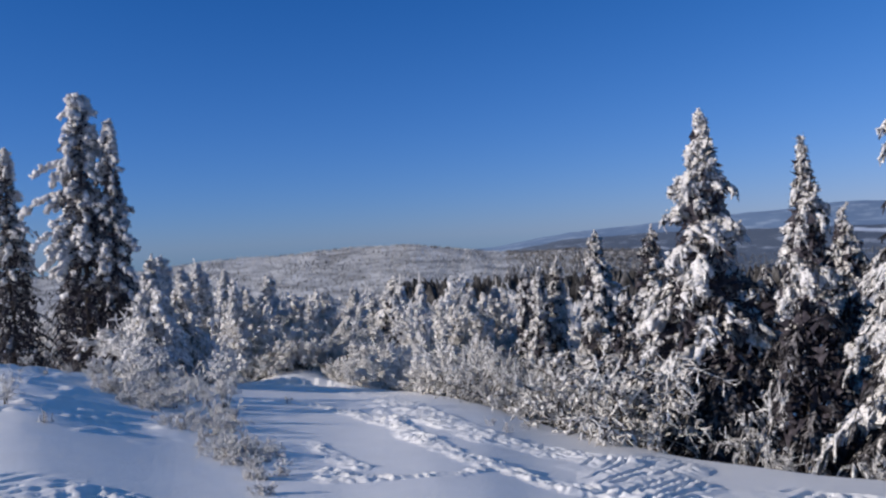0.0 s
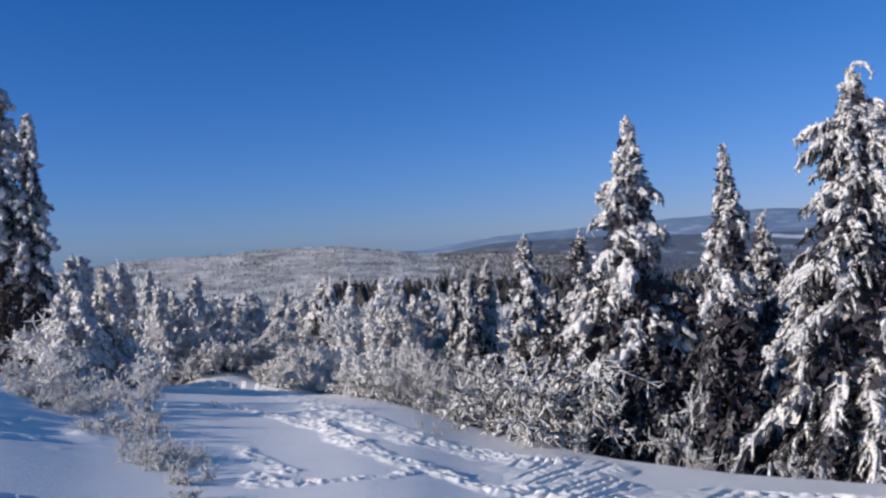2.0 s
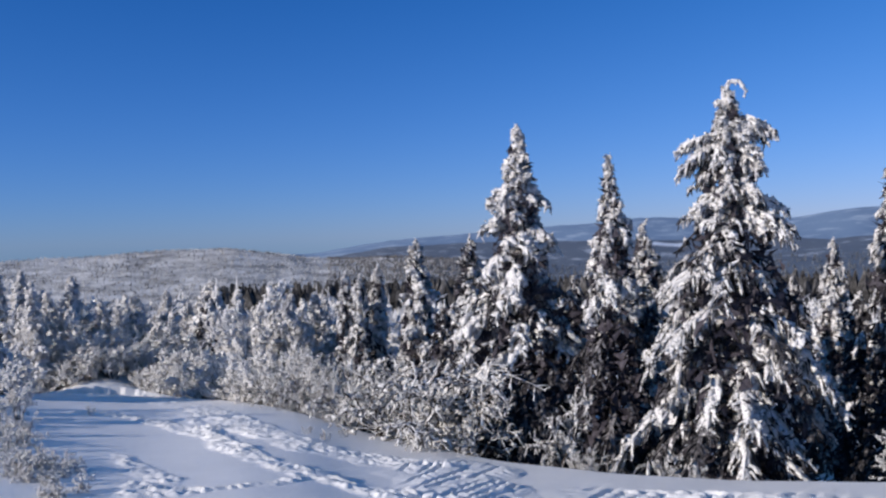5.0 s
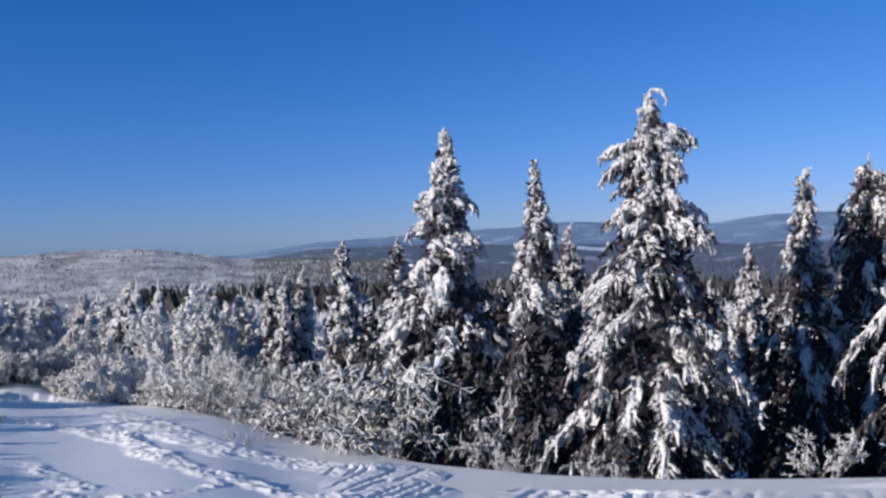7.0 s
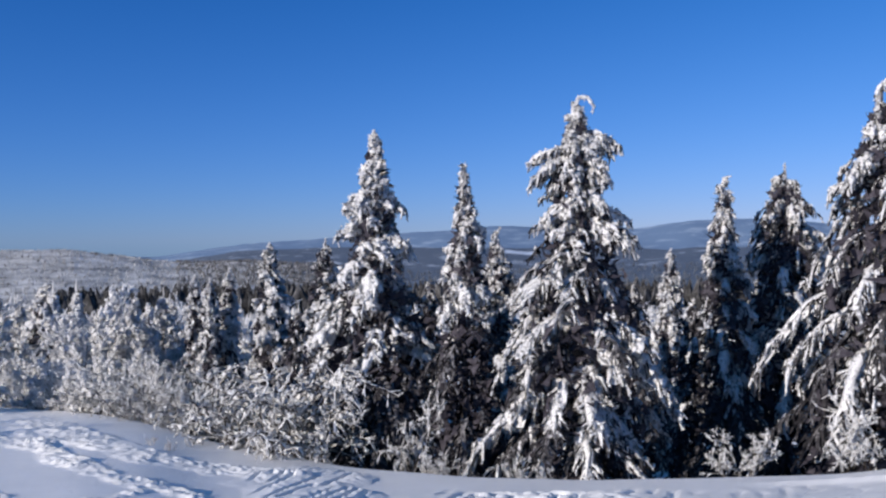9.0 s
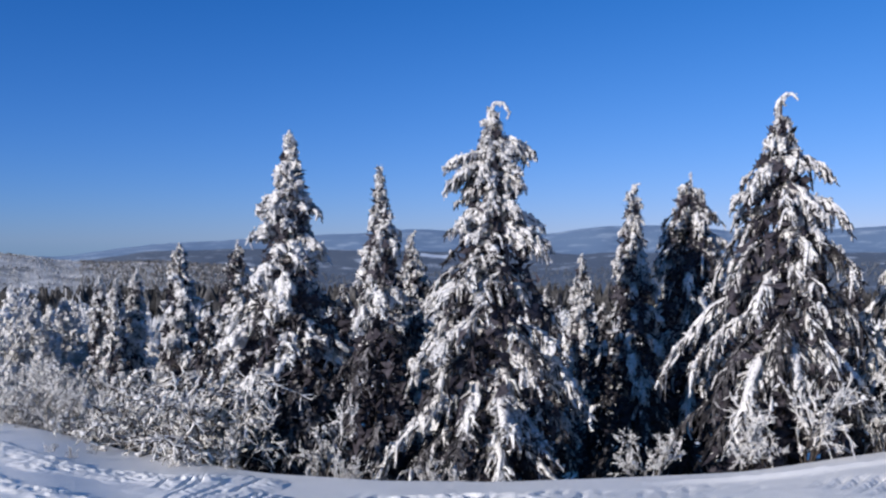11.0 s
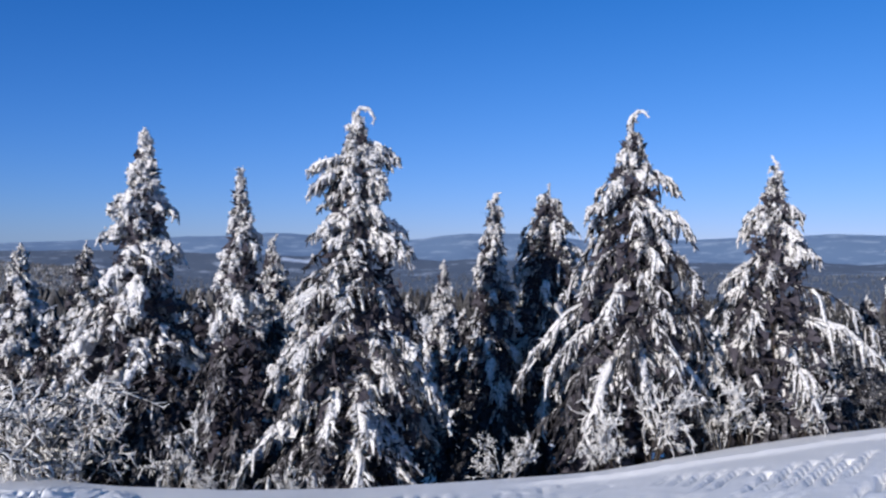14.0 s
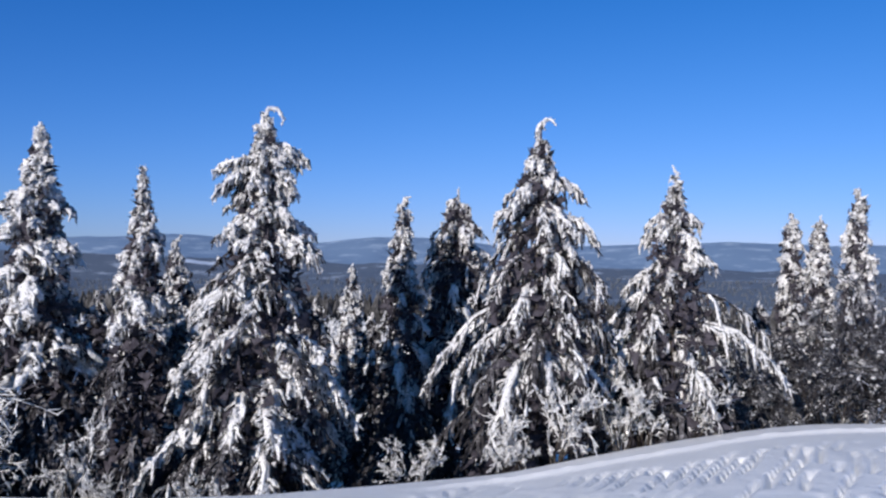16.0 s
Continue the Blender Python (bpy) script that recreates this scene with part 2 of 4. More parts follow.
def land(x, y):
    """Height of the ground, without the small relief of the snow."""
    x, y = np.asarray(x, float), np.asarray(y, float)
    r, az = np.hypot(x, y) + 1e-6, np.degrees(np.arctan2(x, y))
    R, el = np.interp(az, LIP[:, 0], LIP[:, 1]), np.interp(az, LIP[:, 0], LIP[:, 2])
    lip = EYE.z + R * np.tan(np.radians(el))
    near = lip * np.minimum(r / R, 1) ** 1.3
    w = np.clip((r - 0.5) / 5.5, 0, 1)
    w = w * w * (3 - 2 * w)
    near = near * w + (TILT[0] * x + TILT[1] * y) * (1 - w)
    crest = EYE.z + 820 * np.tan(np.radians(np.interp(az, CREST[:, 0], CREST[:, 1]))) - 4 + 5 * fbm(x / 90, y / 90)
    chain = EYE.z + 4300 * np.tan(np.radians(np.interp(az, RANGE[:, 0], RANGE[:, 1]))) + 12 * fbm(x / 260, y / 260)
    mid = EYE.z + 2400 * np.tan(np.radians(np.interp(az, RANGE[:, 0], RANGE[:, 1]) * 0.35 - 0.95)) + 34 * fbm(x / 420 + 3, y / 420)
    rr = [np.zeros_like(r), R + 7, 62 + 0 * r, 150 + 0 * r, 300 + 0 * r, 470 + 0 * r, 820 + 0 * r, 1250 + 0 * r, 2400 + 0 * r, 3000 + 0 * r, 4300 + 0 * r, 4900 + 0 * r]
    zz = [lip, lip - 2.6, -9.5 + 0 * r, -17 + 0 * r, -27 + 0 * r, -34 + 0 * r, crest, crest - 45, mid, mid - 25, chain, chain - 60]
    far = zz[-1].copy()
    for k in range(len(rr) - 2, -1, -1):
        r0 = R if k == 0 else rr[k]
        u = np.clip((r - r0) / (rr[k + 1] - r0), 0, 1)
        s = u if k == 0 else u * u * (3 - 2 * u)
        far = np.where(r < rr[k + 1], zz[k] + (zz[k + 1] - zz[k]) * s, far)
    rough = np.clip((r - R) / 20, 0, 1)
    far = far + 1.6 * np.exp(-(((az + 28.8) / 5.0) ** 2) - ((r - 28.5) / 3.2) ** 2)  # a snowy hump behind the lip
    return np.where(r < R, near, far) + rough * 0.8 * fbm(x / 9, y / 9)


def spot(turn, dist):
    a = radians(turn)
    x, y = dist * math.sin(a), dist * math.cos(a)
    return x, y, float(land(np.array([x]), np.array([y]))[0])


# ---- ground: one sheet of snow from the camera's feet to the horizon ----
TRACKS = [(0.15, [(-31.1, 16.6), (-29, 16.4), (-27.8, 15.6), (-25.5, 14.3), (-24, 13), (-22.6, 11.9), (-21.6, 10.8), (-20.4, 10.1), (-18.3, 9.2), (-16, 8.6), (-14.7, 8.3), (-11.2, 7.9)]),
          (0.3, [(-29, 23.6), (-27.7, 22.5), (-25.6, 20.5), (-23.4, 17.5), (-21.9, 14.8), (-20.6, 13.3), (-19.4, 12.2), (-17.9, 11.4), (-16.3, 10.7), (-14.3, 10.5), (-12.2, 10.1), (-8.5, 9.8)]),
          (0.1, [(-24.2, 16.1), (-23.7, 14.1), (-22.6, 11.9)]),
          (0.06, [(-27.4, 8.4), (-26.9, 8), (-24.6, 7.9), (-20.2, 8), (-18.3, 8.2), (-16, 8.7)]),
          (0.12, [(-28.6, 10.5), (-27.7, 9.8), (-26.6, 9), (-25.4, 8.6)])]


def polar(a, r):
    return np.array([r * math.sin(radians(a)), r * math.cos(radians(a))])


def toward(az, x, y):
    """How far a point lies in the direction of that bearing."""
    return x * math.sin(radians(az)) + y * math.cos(radians(az))


def drift_steps(x, y, az, length, share=0.3):
    """Small drifts one behind another, 0 to 1: each rises steeply on the side that looks towards the bearing az and falls away gently behind."""
    p = -toward(az, x, y) / length + 1.3 * value_noise(x * 0.8 / length + 3, y * 0.8 / length) + 0.6 * value_noise(x * 2.9 / length, y * 2.9 / length + 8)
    q = p - np.floor(p)
    up = np.clip(q / share, 0, 1)
    return up * up * (3 - 2 * up) * np.clip((1 - q) / (1 - share), 0, 1)


def slits(x, y, az, gap, width, broken):
    """Narrow cracks in the crust along the bearing az, 0 to 1."""
    c = toward(az + 90, x, y) / gap + 0.6 * value_noise(x * 1.1, y * 1.1) + 0.3 * value_noise(x * 4, y * 4)
    q = np.abs(c - np.round(c))
    along_it = value_noise(np.round(c) * 7.31 + 0.5, toward(az, x, y) / broken)
    return np.clip((width - q) / 0.09 + 0.5, 0, 1) * np.clip(along_it * 8 + 0.9, 0, 1)


def relief(x, y):
    """Drifts, wind-cut crust and trodden tracks."""
    r, az = np.hypot(x, y), np.degrees(np.arctan2(x, y))
    broad = 0.035 * fbm(x / 3.5, y / 3.5, 2)
    z = broad + 0.003 * fbm(x * 2.2, y * 2.2, 3)
    # crust cut by the wind, on the near side of the slope
    edge = np.interp(az, [-60, -47, -39, -34, -14, -10, -4, 3, 10, 30, 37.5, 41.8, 49, 60], [8.5, 8.2, 7.2, 5.5, 5.5, 8, 8.5, 8.95, 9.25, 9.3, 9.9, 10.5, 11.4, 12.2]) + 0.7 * value_noise(x * 0.8, y * 0.8)
    crust = np.clip((edge - r) / 0.35, 0, 1)
    patchy = np.clip(0.6 + 3 * value_noise(x * 0.7 + 9, y * 1.1), 0, 1)
    # torn plates: narrow cracks, on the shoulder closer and along the light
    torn = slits(x, y, 50, 0.16, 0.19, 0.8) * np.clip(0.7 + 2 * value_noise(x * 1.1 + 20, y * 1.1), 0, 1)
    cracks = slits(x, y, 24, 0.2, 0.17, 0.3) * np.clip(0.5 + 4 * value_noise(x * 0.9 + 20, y * 1.6), 0, 1)
    right = np.clip((az - 22) / 6, 0, 1)
    z += crust * (0.045 * (1 - right) * drift_steps(x, y, -150, 0.2, 0.45) * patchy + 0.008 * fbm(x * 7, y * 7, 2) - 0.05 * cracks * (1 - right) - 0.075 * torn * right)
    # a combed patch where the tracks meet
    px, py = polar(-6.9, 8.9)
    dx, dy = x - px, y - py
    comb = np.clip((1.25 - np.hypot((dx + 0.05 * dy) / 0.62, dy / 1.35) + 0.8 * value_noise(x * 2, y * 2)) * 2, 0, 1)
    z += comb * (0.03 + 0.018 * drift_steps(x, y, -165, 0.2, 0.5) - 0.05 * slits(x, y, 12, 0.13, 0.2, 0.9))
    for width, line in TRACKS:
        near = np.full(x.shape, 9.0)
        pts = [polar(*p) for p in line]
        for a, b in zip(pts, pts[1:]):
            d = b - a
            t = np.clip(((x - a[0]) * d[0] + (y - a[1]) * d[1]) / (d @ d), 0, 1)
            near = np.minimum(near, np.hypot(x - a[0] - t * d[0], y - a[1] - t * d[1]))
        near += 0.25 * value_noise(x * 1.4 + width, y * 1.4) + 0.1 * value_noise(x * 5, y * 5)
        band = np.clip((width - near) / 0.12 + 1, 0, 1)
        band = band * band * (3 - 2 * band) * np.clip(1.0 + 1.2 * value_noise(x * 1.1 + 40 * width, y * 1.1), 0.4, 1)
        z += band * ((0.036 + 0.015 * width) * drift_steps(x + width, y, -168, 0.14 + 0.08 * width, 0.5) * np.clip(1 + 1.2 * value_noise(x * 6, y * 4), 0.5, 1.4))
    # a smooth rim of drifted snow along the shoulder
    rim = np.interp(az, [20, 30, 38, 41.7, 49.1, 56], [9.2, 9.75, 10.75, 11.5, 12.7, 13.6]) + 0.15 * value_noise(x * 0.7, y * 0.7) - r
    z += np.clip((az - 21) / 5, 0, 1) * (0.045 * np.exp(-((rim / 0.14) ** 2)) + 0.02 * np.exp(-((rim / 0.05) ** 2)) * value_noise(x * 7, y * 7))
    # loose crumbs on the upper bank
    bank = np.clip((-35 - az) / 3, 0, 1) * np.clip((r - 9.6) / 1.5, 0, 1)
    z += bank * (0.035 * np.clip((value_noise(x * 4, y * 3) + 0.5 * value_noise(x * 9, y * 9) - 0.22) * 6, 0, 1) + 0.08 * fbm(x / 1.3, y / 1.3, 3))
    fine = np.clip((az + 54) / 3, 0, 1) * np.clip((58 - az) / 3, 0, 1) * np.clip((r - 4.7) / 0.7, 0, 1)
    return (broad + (z - broad) * fine) * np.clip((27 - r) / 4, 0, 1) * np.clip((r - 1) / 3, 0, 1)


bear = np.concatenate([np.arange(-52, -34, 0.28), np.arange(-34, -14, 0.14), np.arange(-14, 0, 0.12), np.arange(0, 53, 0.22), np.arange(53, 56, 0.5), np.arange(56, 308, 3.0)])
rings = np.concatenate([np.linspace(0.4, 4.6, 12)[:-1], np.arange(4.6, 5.35, 0.1), np.arange(5.4, 7.4, 0.06), np.arange(7.4, 12.6, 0.036), np.arange(12.6, 18, 0.05), np.arange(18, 20, 0.08), np.arange(20, 26, 0.11), np.geomspace(26, 4900, 100)])
BB, RR = np.meshgrid(np.radians(bear), rings)
gx, gy = RR * np.sin(BB), RR * np.cos(BB)
gz = land(gx, gy) + relief(gx, gy)
ids = np.arange(gx.size).reshape(gx.shape)
nxt = np.roll(ids, -1, axis=1)
quads = np.stack([ids[:-1], ids[1:], nxt[1:], nxt[:-1]], -1).reshape(-1, 4)
hub = np.stack([np.full(len(bear), gx.size), ids[0], nxt[0]], -1)
gverts = np.concatenate([np.stack([gx, gy, gz], -1).reshape(-1, 3), [[0, 0, 0]]])
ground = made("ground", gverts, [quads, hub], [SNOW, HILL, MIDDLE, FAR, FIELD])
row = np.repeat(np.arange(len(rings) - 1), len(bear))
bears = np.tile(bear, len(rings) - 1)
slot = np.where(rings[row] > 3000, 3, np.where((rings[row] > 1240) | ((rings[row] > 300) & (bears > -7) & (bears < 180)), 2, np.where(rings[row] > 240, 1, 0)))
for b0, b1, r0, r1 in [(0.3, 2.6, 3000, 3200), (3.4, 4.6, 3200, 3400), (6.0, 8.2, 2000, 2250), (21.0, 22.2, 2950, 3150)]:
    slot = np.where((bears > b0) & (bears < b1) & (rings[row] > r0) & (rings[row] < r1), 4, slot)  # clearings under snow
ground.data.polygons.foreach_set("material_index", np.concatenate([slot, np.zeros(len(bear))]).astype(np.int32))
tagged(ground, "snow-covered mountain slope with trodden tracks and wind ripples", "ground", kind="structure")


# ---- snow-laden spruces ----
def along(line, i, f):
    """Points at the share f of the way along the lines i."""
    k = line.shape[1] - 1
    a = np.minimum((f * k).astype(int), k - 1)
    w = (f * k - a)[:, None]
    return line[i, a] * (1 - w) + line[i, a + 1] * w


def spruce(seed, height, outline, snow=0.75, pad=1.0, droop=0.65, step=0.26, fine=1.0, twigs=2, hook=None, bare=-1.0, crest=1.0, arms=(), segs=7, rime=False, hang=0.0, whorl=6, bald=0.3, mantle=0.85, fringe=0.0, name="spruce_tree"):
    """A spruce at the origin. outline: (metres below the tip, bough length). fine: how closely its sprays stand. hook: a leader bent over, as offsets from the tip.
    bare: the height under which little snow lies. arms: single long boughs as (metres below the tip, bearing, length). rime: frost on all needles. mantle: breadth of the snow on each bough. fringe: how thickly twigs hang from it. hang: how far the sprays hang down."""
    g = np.random.default_rng(seed)
    root = new(name)
    reach = np.array(outline, float)
    zt = np.linspace(0, height, 12)
    sway = 0.02 * height * np.array([np.sin(zt * 1.3 + seed), np.cos(zt * 1.1 + 2 * seed)]).T * (zt / height * (1 - zt / height))[:, None]
    v, f = tubes(np.concatenate([sway, zt[:, None]], 1)[None], (0.012 + 0.014 * (height - zt) + 0.05 * np.clip(0.25 - zt, 0, 1))[None], 9)
    made("trunk", v, [f], BARK, root)
    # whorls of boughs
    hs = []
    z = height - 0.1
    while z > 0.1:
        hs += [z] * (4 if height - z < 0.5 else whorl)
        z -= step * (0.3 + 0.7 * min(1, (height - z) / 2.0)) * g.uniform(0.8, 1.2)
    hs = np.array(hs) + g.normal(0, 0.07, len(hs))
    n = len(hs)
    az = g.uniform(0, 2 * np.pi, n)
    ln = np.interp(height - hs, reach[:, 0], reach[:, 1]) * g.uniform(0.62, 1.18, n) * (1 + 0.14 * np.sin(az * 2 + hs * 3 + seed))
    shed = np.where(g.random(n) < bald, g.uniform(0, 0.35, n), g.uniform(0.8, 1.5, n))
    if len(arms):
        am = np.array(arms, float)
        hs, az, ln = np.r_[hs, height - am[:, 0]], np.r_[az, am[:, 1]], np.r_[ln, am[:, 2]]
        shed = np.r_[shed, np.full(len(am), 1.5)]
        n = len(hs)
    down = height - hs
    out = np.stack([np.cos(az), np.sin(az), 0 * az], 1)
    rise = g.uniform(-0.05, 0.35, n)
    fall = (0.8 * droop * (0.5 + 0.55 * down / height) + rise) * g.uniform(0.7, 1.3, n)
    base = np.stack([np.interp(hs, zt, sway[:, 0]), np.interp(hs, zt, sway[:, 1]), hs], 1)
    # some boughs carry much snow, some have shed it; under the bare height hardly any lies
    hold = np.clip(snow * shed, 0, 1) * np.clip((hs - bare) / 0.6 + 0.5, 0.02, 1)
    hold = np.maximum(hold, crest * np.clip(1.35 - down / 1.7, 0, 1))
    s = np.linspace(0.04, 1, segs)[None]
    axis = base[:, None] + out[:, None] * (ln[:, None] * s * (1 - 0.12 * s))[..., None]
    axis[..., 2] += ln[:, None] * (rise[:, None] * s - fall[:, None] * s * s)
    axis[:, 1:] += g.normal(0, 0.018, (n, segs - 1, 3))
    size = np.clip(0.3 + ln * 0.55, 0.2, 0.9)[:, None] * np.clip(0.45 + down[:, None] * 0.9, 0.45, 1)
    sq = np.linspace(0, 6, segs).astype(int)
    crown, load = Soup(), Soup()
    crown.add(*tubes(axis, size * np.array([0.03, 0.045, 0.05, 0.045, 0.04, 0.03, 0.006])[sq], 3, 0.6))
    has = g.random(n) < hold
    lump = (0.05 if fine < 0.2 else 0.085) * pad * size * g.uniform(0.5, 1.4, (n, segs)) * np.array([0.3, 0.7, 1, 1.05, 1, 0.8, 0.25])[sq]
    lump = np.minimum(lump, 0.065)
    if len(arms):
        lump[-len(arms):] *= 0.6
    bv, bf = tubes((axis + np.array([0, 0, 0.03]) * size[..., None])[has], lump[has], 4 if fine < 0.2 else 6, 0.75 if fine < 0.2 else 0.45)
    load.add(bv + g.normal(0, 0.02 * pad, bv.shape), bf)
    if fine > 0.2:
        e = np.repeat(np.arange(n), np.clip((ln / 0.08 * fine).astype(int), 2, 18))
        e = e[has[e]]
        fe = g.uniform(0.08, 1.0, len(e))
        place = along(axis, e, fe) + g.normal(0, 0.022, (len(e), 3)) * pad + np.array([0, 0, 0.03 * pad])
        load.add(*lumps(g, place, 0.05 * pad / fine**0.3 * size[e, 0] * g.uniform(0.5, 1.3, len(e)), 0.7))
        # the mantle of snow that joins the sprays of a bough: an arched cloth with ragged hanging edges
        hb = np.flatnonzero(has & (ln > 0.16))
        cols = np.linspace(-1, 1, 7)
        fl = np.stack([-out[hb, 1], out[hb, 0], 0 * hb], 1)
        sm = np.linspace(0, 1, 9)
        spine = np.stack([along(axis, hb, np.full(len(hb), q)) for q in sm], 1)
        half = mantle * np.clip(0.2 * ln[hb] + 0.05, 0.05, 0.19)[:, None] * (np.sin(np.pi * np.clip(sm * 0.93 + 0.04, 0, 1) ** 0.8) ** 0.7)[None] * g.uniform(0.5, 1.45, (len(hb), 9))
        half[hb >= n - len(arms)] *= 0.55
        sag = (0.35 + 0.9 * droop + 0.9 * hang) * g.uniform(0.6, 1.4, (len(hb), 1))
        cloth = spine[:, :, None] + fl[:, None, None] * (half[:, :, None] * cols * (1 - 0.22 * np.abs(cols) * sag[:, :, None] ** 0.5))[..., None]
        drop = half[:, :, None] * sag[:, :, None] * cols**2 * g.uniform(0.5, 1.5, (len(hb), 9, 7))
        drop[..., [0, 6]] *= g.uniform(0.1, 2.2, (len(hb), 9, 2))
        over = cloth + g.normal(0, 0.018 * pad, cloth.shape)
        over[..., 2] += -drop + 0.045 * pad * size[hb, :, None]
        under = cloth + g.normal(0, 0.008, cloth.shape)
        under[..., 2] += -drop - 0.012
        grid = np.arange(len(hb) * 63).reshape(-1, 9, 7)
        top = np.stack([grid[:, :-1, :-1], grid[:, 1:, :-1], grid[:, 1:, 1:], grid[:, :-1, 1:]], -1).reshape(-1, 4)
        rim = np.concatenate([grid[:, :, 0], grid[:, -1, 1:], grid[:, ::-1, 6][:, 1:], grid[:, 0, 1:-1][:, ::-1]], 1)
        nxt_rim, far_side = np.roll(rim, -1, axis=1), len(hb) * 63
        wall = np.stack([rim, rim + far_side, nxt_rim + far_side, nxt_rim], -1).reshape(-1, 4)
        whole = np.concatenate([top[:, ::-1], top + far_side, wall])
        whole = whole[g.random(len(whole)) > 0.07]
        load.add(np.concatenate([over.reshape(-1, 3), under.reshape(-1, 3)]), whole)
    # side sprays: a drooping fan on each bough
    cnt = np.clip((ln / 0.052 * fine).astype(int), 2 if fine < 0.2 else 3, 40)
    i = np.repeat(np.arange(n), cnt)
    m = len(i)
    f = 0.1 + 0.9 * g.random(m) ** 0.85
    turn = np.where(g.random(m) < 0.5, 1, -1) * np.radians(g.normal(48, 13, m))
    o = out[i]
    d = np.stack([o[:, 0] * np.cos(turn) - o[:, 1] * np.sin(turn), o[:, 0] * np.sin(turn) + o[:, 1] * np.cos(turn), 0 * turn], 1)
    sl = np.clip(0.3 * ln[i] * np.sqrt(np.clip(1.12 - f, 0, 1)) * np.clip(f * 3, 0.3, 1) + 0.06 * np.clip(down[i] * 1.5, 0.3, 1), 0.03, 0.3) * g.uniform(0.45, 1.05, m)
    q = np.linspace(0, 1, 3)[None]
    steep = g.uniform(0.2, 1.5, m) * droop / 0.6 + hang * g.uniform(0.6, 2.2, m)
    sp = along(axis, i, f)[:, None] + d[:, None] * (sl[:, None] * (q - (0.2 + 0.3 * hang) * q * q))[..., None]
    sp[:, 1:] += g.normal(0, 0.012, (m, 2, 3))
    sp[..., 2] -= sl[:, None] * (0.15 * q + 0.6 * steep[:, None] * q * q)
    wide = np.clip(0.022 + 0.03 * sl, 0.018, 0.036)[:, None] / fine**0.6
    crown.add(*tubes(sp - np.array([0, 0, 0.01]), wide * np.array([0.6, 1.0, 0.15]), 3, 0.55))
    on = g.random(m) < hold[i]
    # crumbly snow along each laden spray
    blob = wide * pad * g.uniform(0.5, 1.4, (m, 1)) * np.array([0.7, 0.95, 0.3]) * g.uniform(0.6, 1.4, (m, 3))
    bv, bf = tubes((sp + np.array([0, 0, 0.014 * pad]))[on], blob[on], 3 if fine < 0.2 else 4, 0.9)
    load.add(bv + g.normal(0, 0.017 * pad, bv.shape), bf)
    if fine > 0.2:
        e = np.flatnonzero(on & (g.random(m) < 0.7))
        place = along(sp, e, g.uniform(0.2, 0.8, len(e))) + g.normal(0, 0.014, (len(e), 3)) * pad
        load.add(*lumps(g, place, wide[e, 0] * pad * g.uniform(0.6, 1.3, len(e))))
    # hanging twiglets, some furred with snow
    if twigs:
        j = np.repeat(np.arange(m), twigs)
        k = len(j)
        st = along(sp, j, g.uniform(0.15, 1.0, k))
        hang = unit(d[j] * g.uniform(0.1, 0.9, (k, 1)) + g.normal(0, 0.45, (k, 3)) + np.array([0, 0, -0.75]))
        tl = (g.uniform(0.05, 0.13, k) * np.clip(0.6 + sl[j], 0.6, 1.0) / fine**0.5)[:, None, None]
        tq = np.array([0, 1.0])[None, :, None]
        tw = st[:, None] + tl * (hang[:, None] * tq + np.array([0, 0, -0.25]) * tq * tq)
        tr = g.uniform(0.009, 0.019, (k, 1)) * np.array([1.0, 0.45]) / fine**0.5
        white = g.random(k) < hold[i][j] * 0.75
        load.add(*tubes(tw[white], tr[white] * 1.15 * pad**0.5, 3))
        crown.add(*tubes(tw[~white], tr[~white], 3))
    if fringe:  # curtains of furred twigs hanging from the laden boughs
        j = np.repeat(np.arange(n), np.clip((ln / 0.016 * fringe * min(fine, 1)).astype(int), 0, 70))
        j = j[has[j]]
        k = len(j)
        at = g.uniform(0.15, 1.0, k)
        st = along(axis, j, at) + g.normal(0, 0.02, (k, 3))
        side = np.stack([-out[j, 1], out[j, 0], 0 * j], 1) * g.normal(0, 0.22, (k, 1))
        tl = (np.clip(0.3 * ln[j], 0.06, 0.24) * np.sin(np.pi * np.clip(at, 0, 0.93)) ** 0.5 * g.uniform(0.45, 1.15, k))[:, None, None]
        tq = np.array([0, 0.5, 1.0])[None, :, None]
        tw = st[:, None] + tl * ((side + out[j] * 0.3)[:, None] * tq + np.array([0, 0, -1.0]) * (0.35 * tq + 0.65 * tq * tq))
        tr = g.uniform(0.01, 0.02, (k, 1)) * np.array([1.1, 1.0, 0.35]) / min(fine, 1) ** 0.5
        white = g.random(k) < 0.45
        load.add(*tubes(tw[white], tr[white], 4))
        crown.add(*tubes(tw[~white], tr[~white], 3))
    # dense heart of the crown: dead twigs and old needles, HEART painting their shade
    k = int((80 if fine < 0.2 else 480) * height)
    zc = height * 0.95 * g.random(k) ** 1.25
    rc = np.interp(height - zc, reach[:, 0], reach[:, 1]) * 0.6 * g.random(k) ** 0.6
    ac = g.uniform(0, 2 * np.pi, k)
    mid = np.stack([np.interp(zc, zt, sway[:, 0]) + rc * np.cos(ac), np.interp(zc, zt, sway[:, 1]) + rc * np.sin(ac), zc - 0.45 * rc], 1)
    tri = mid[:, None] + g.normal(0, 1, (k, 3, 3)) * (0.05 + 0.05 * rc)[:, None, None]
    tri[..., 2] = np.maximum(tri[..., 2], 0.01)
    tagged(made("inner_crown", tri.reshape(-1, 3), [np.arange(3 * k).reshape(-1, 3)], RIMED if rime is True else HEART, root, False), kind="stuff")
    # leader
    tip = np.array([sway[-1, 0], sway[-1, 1], height])
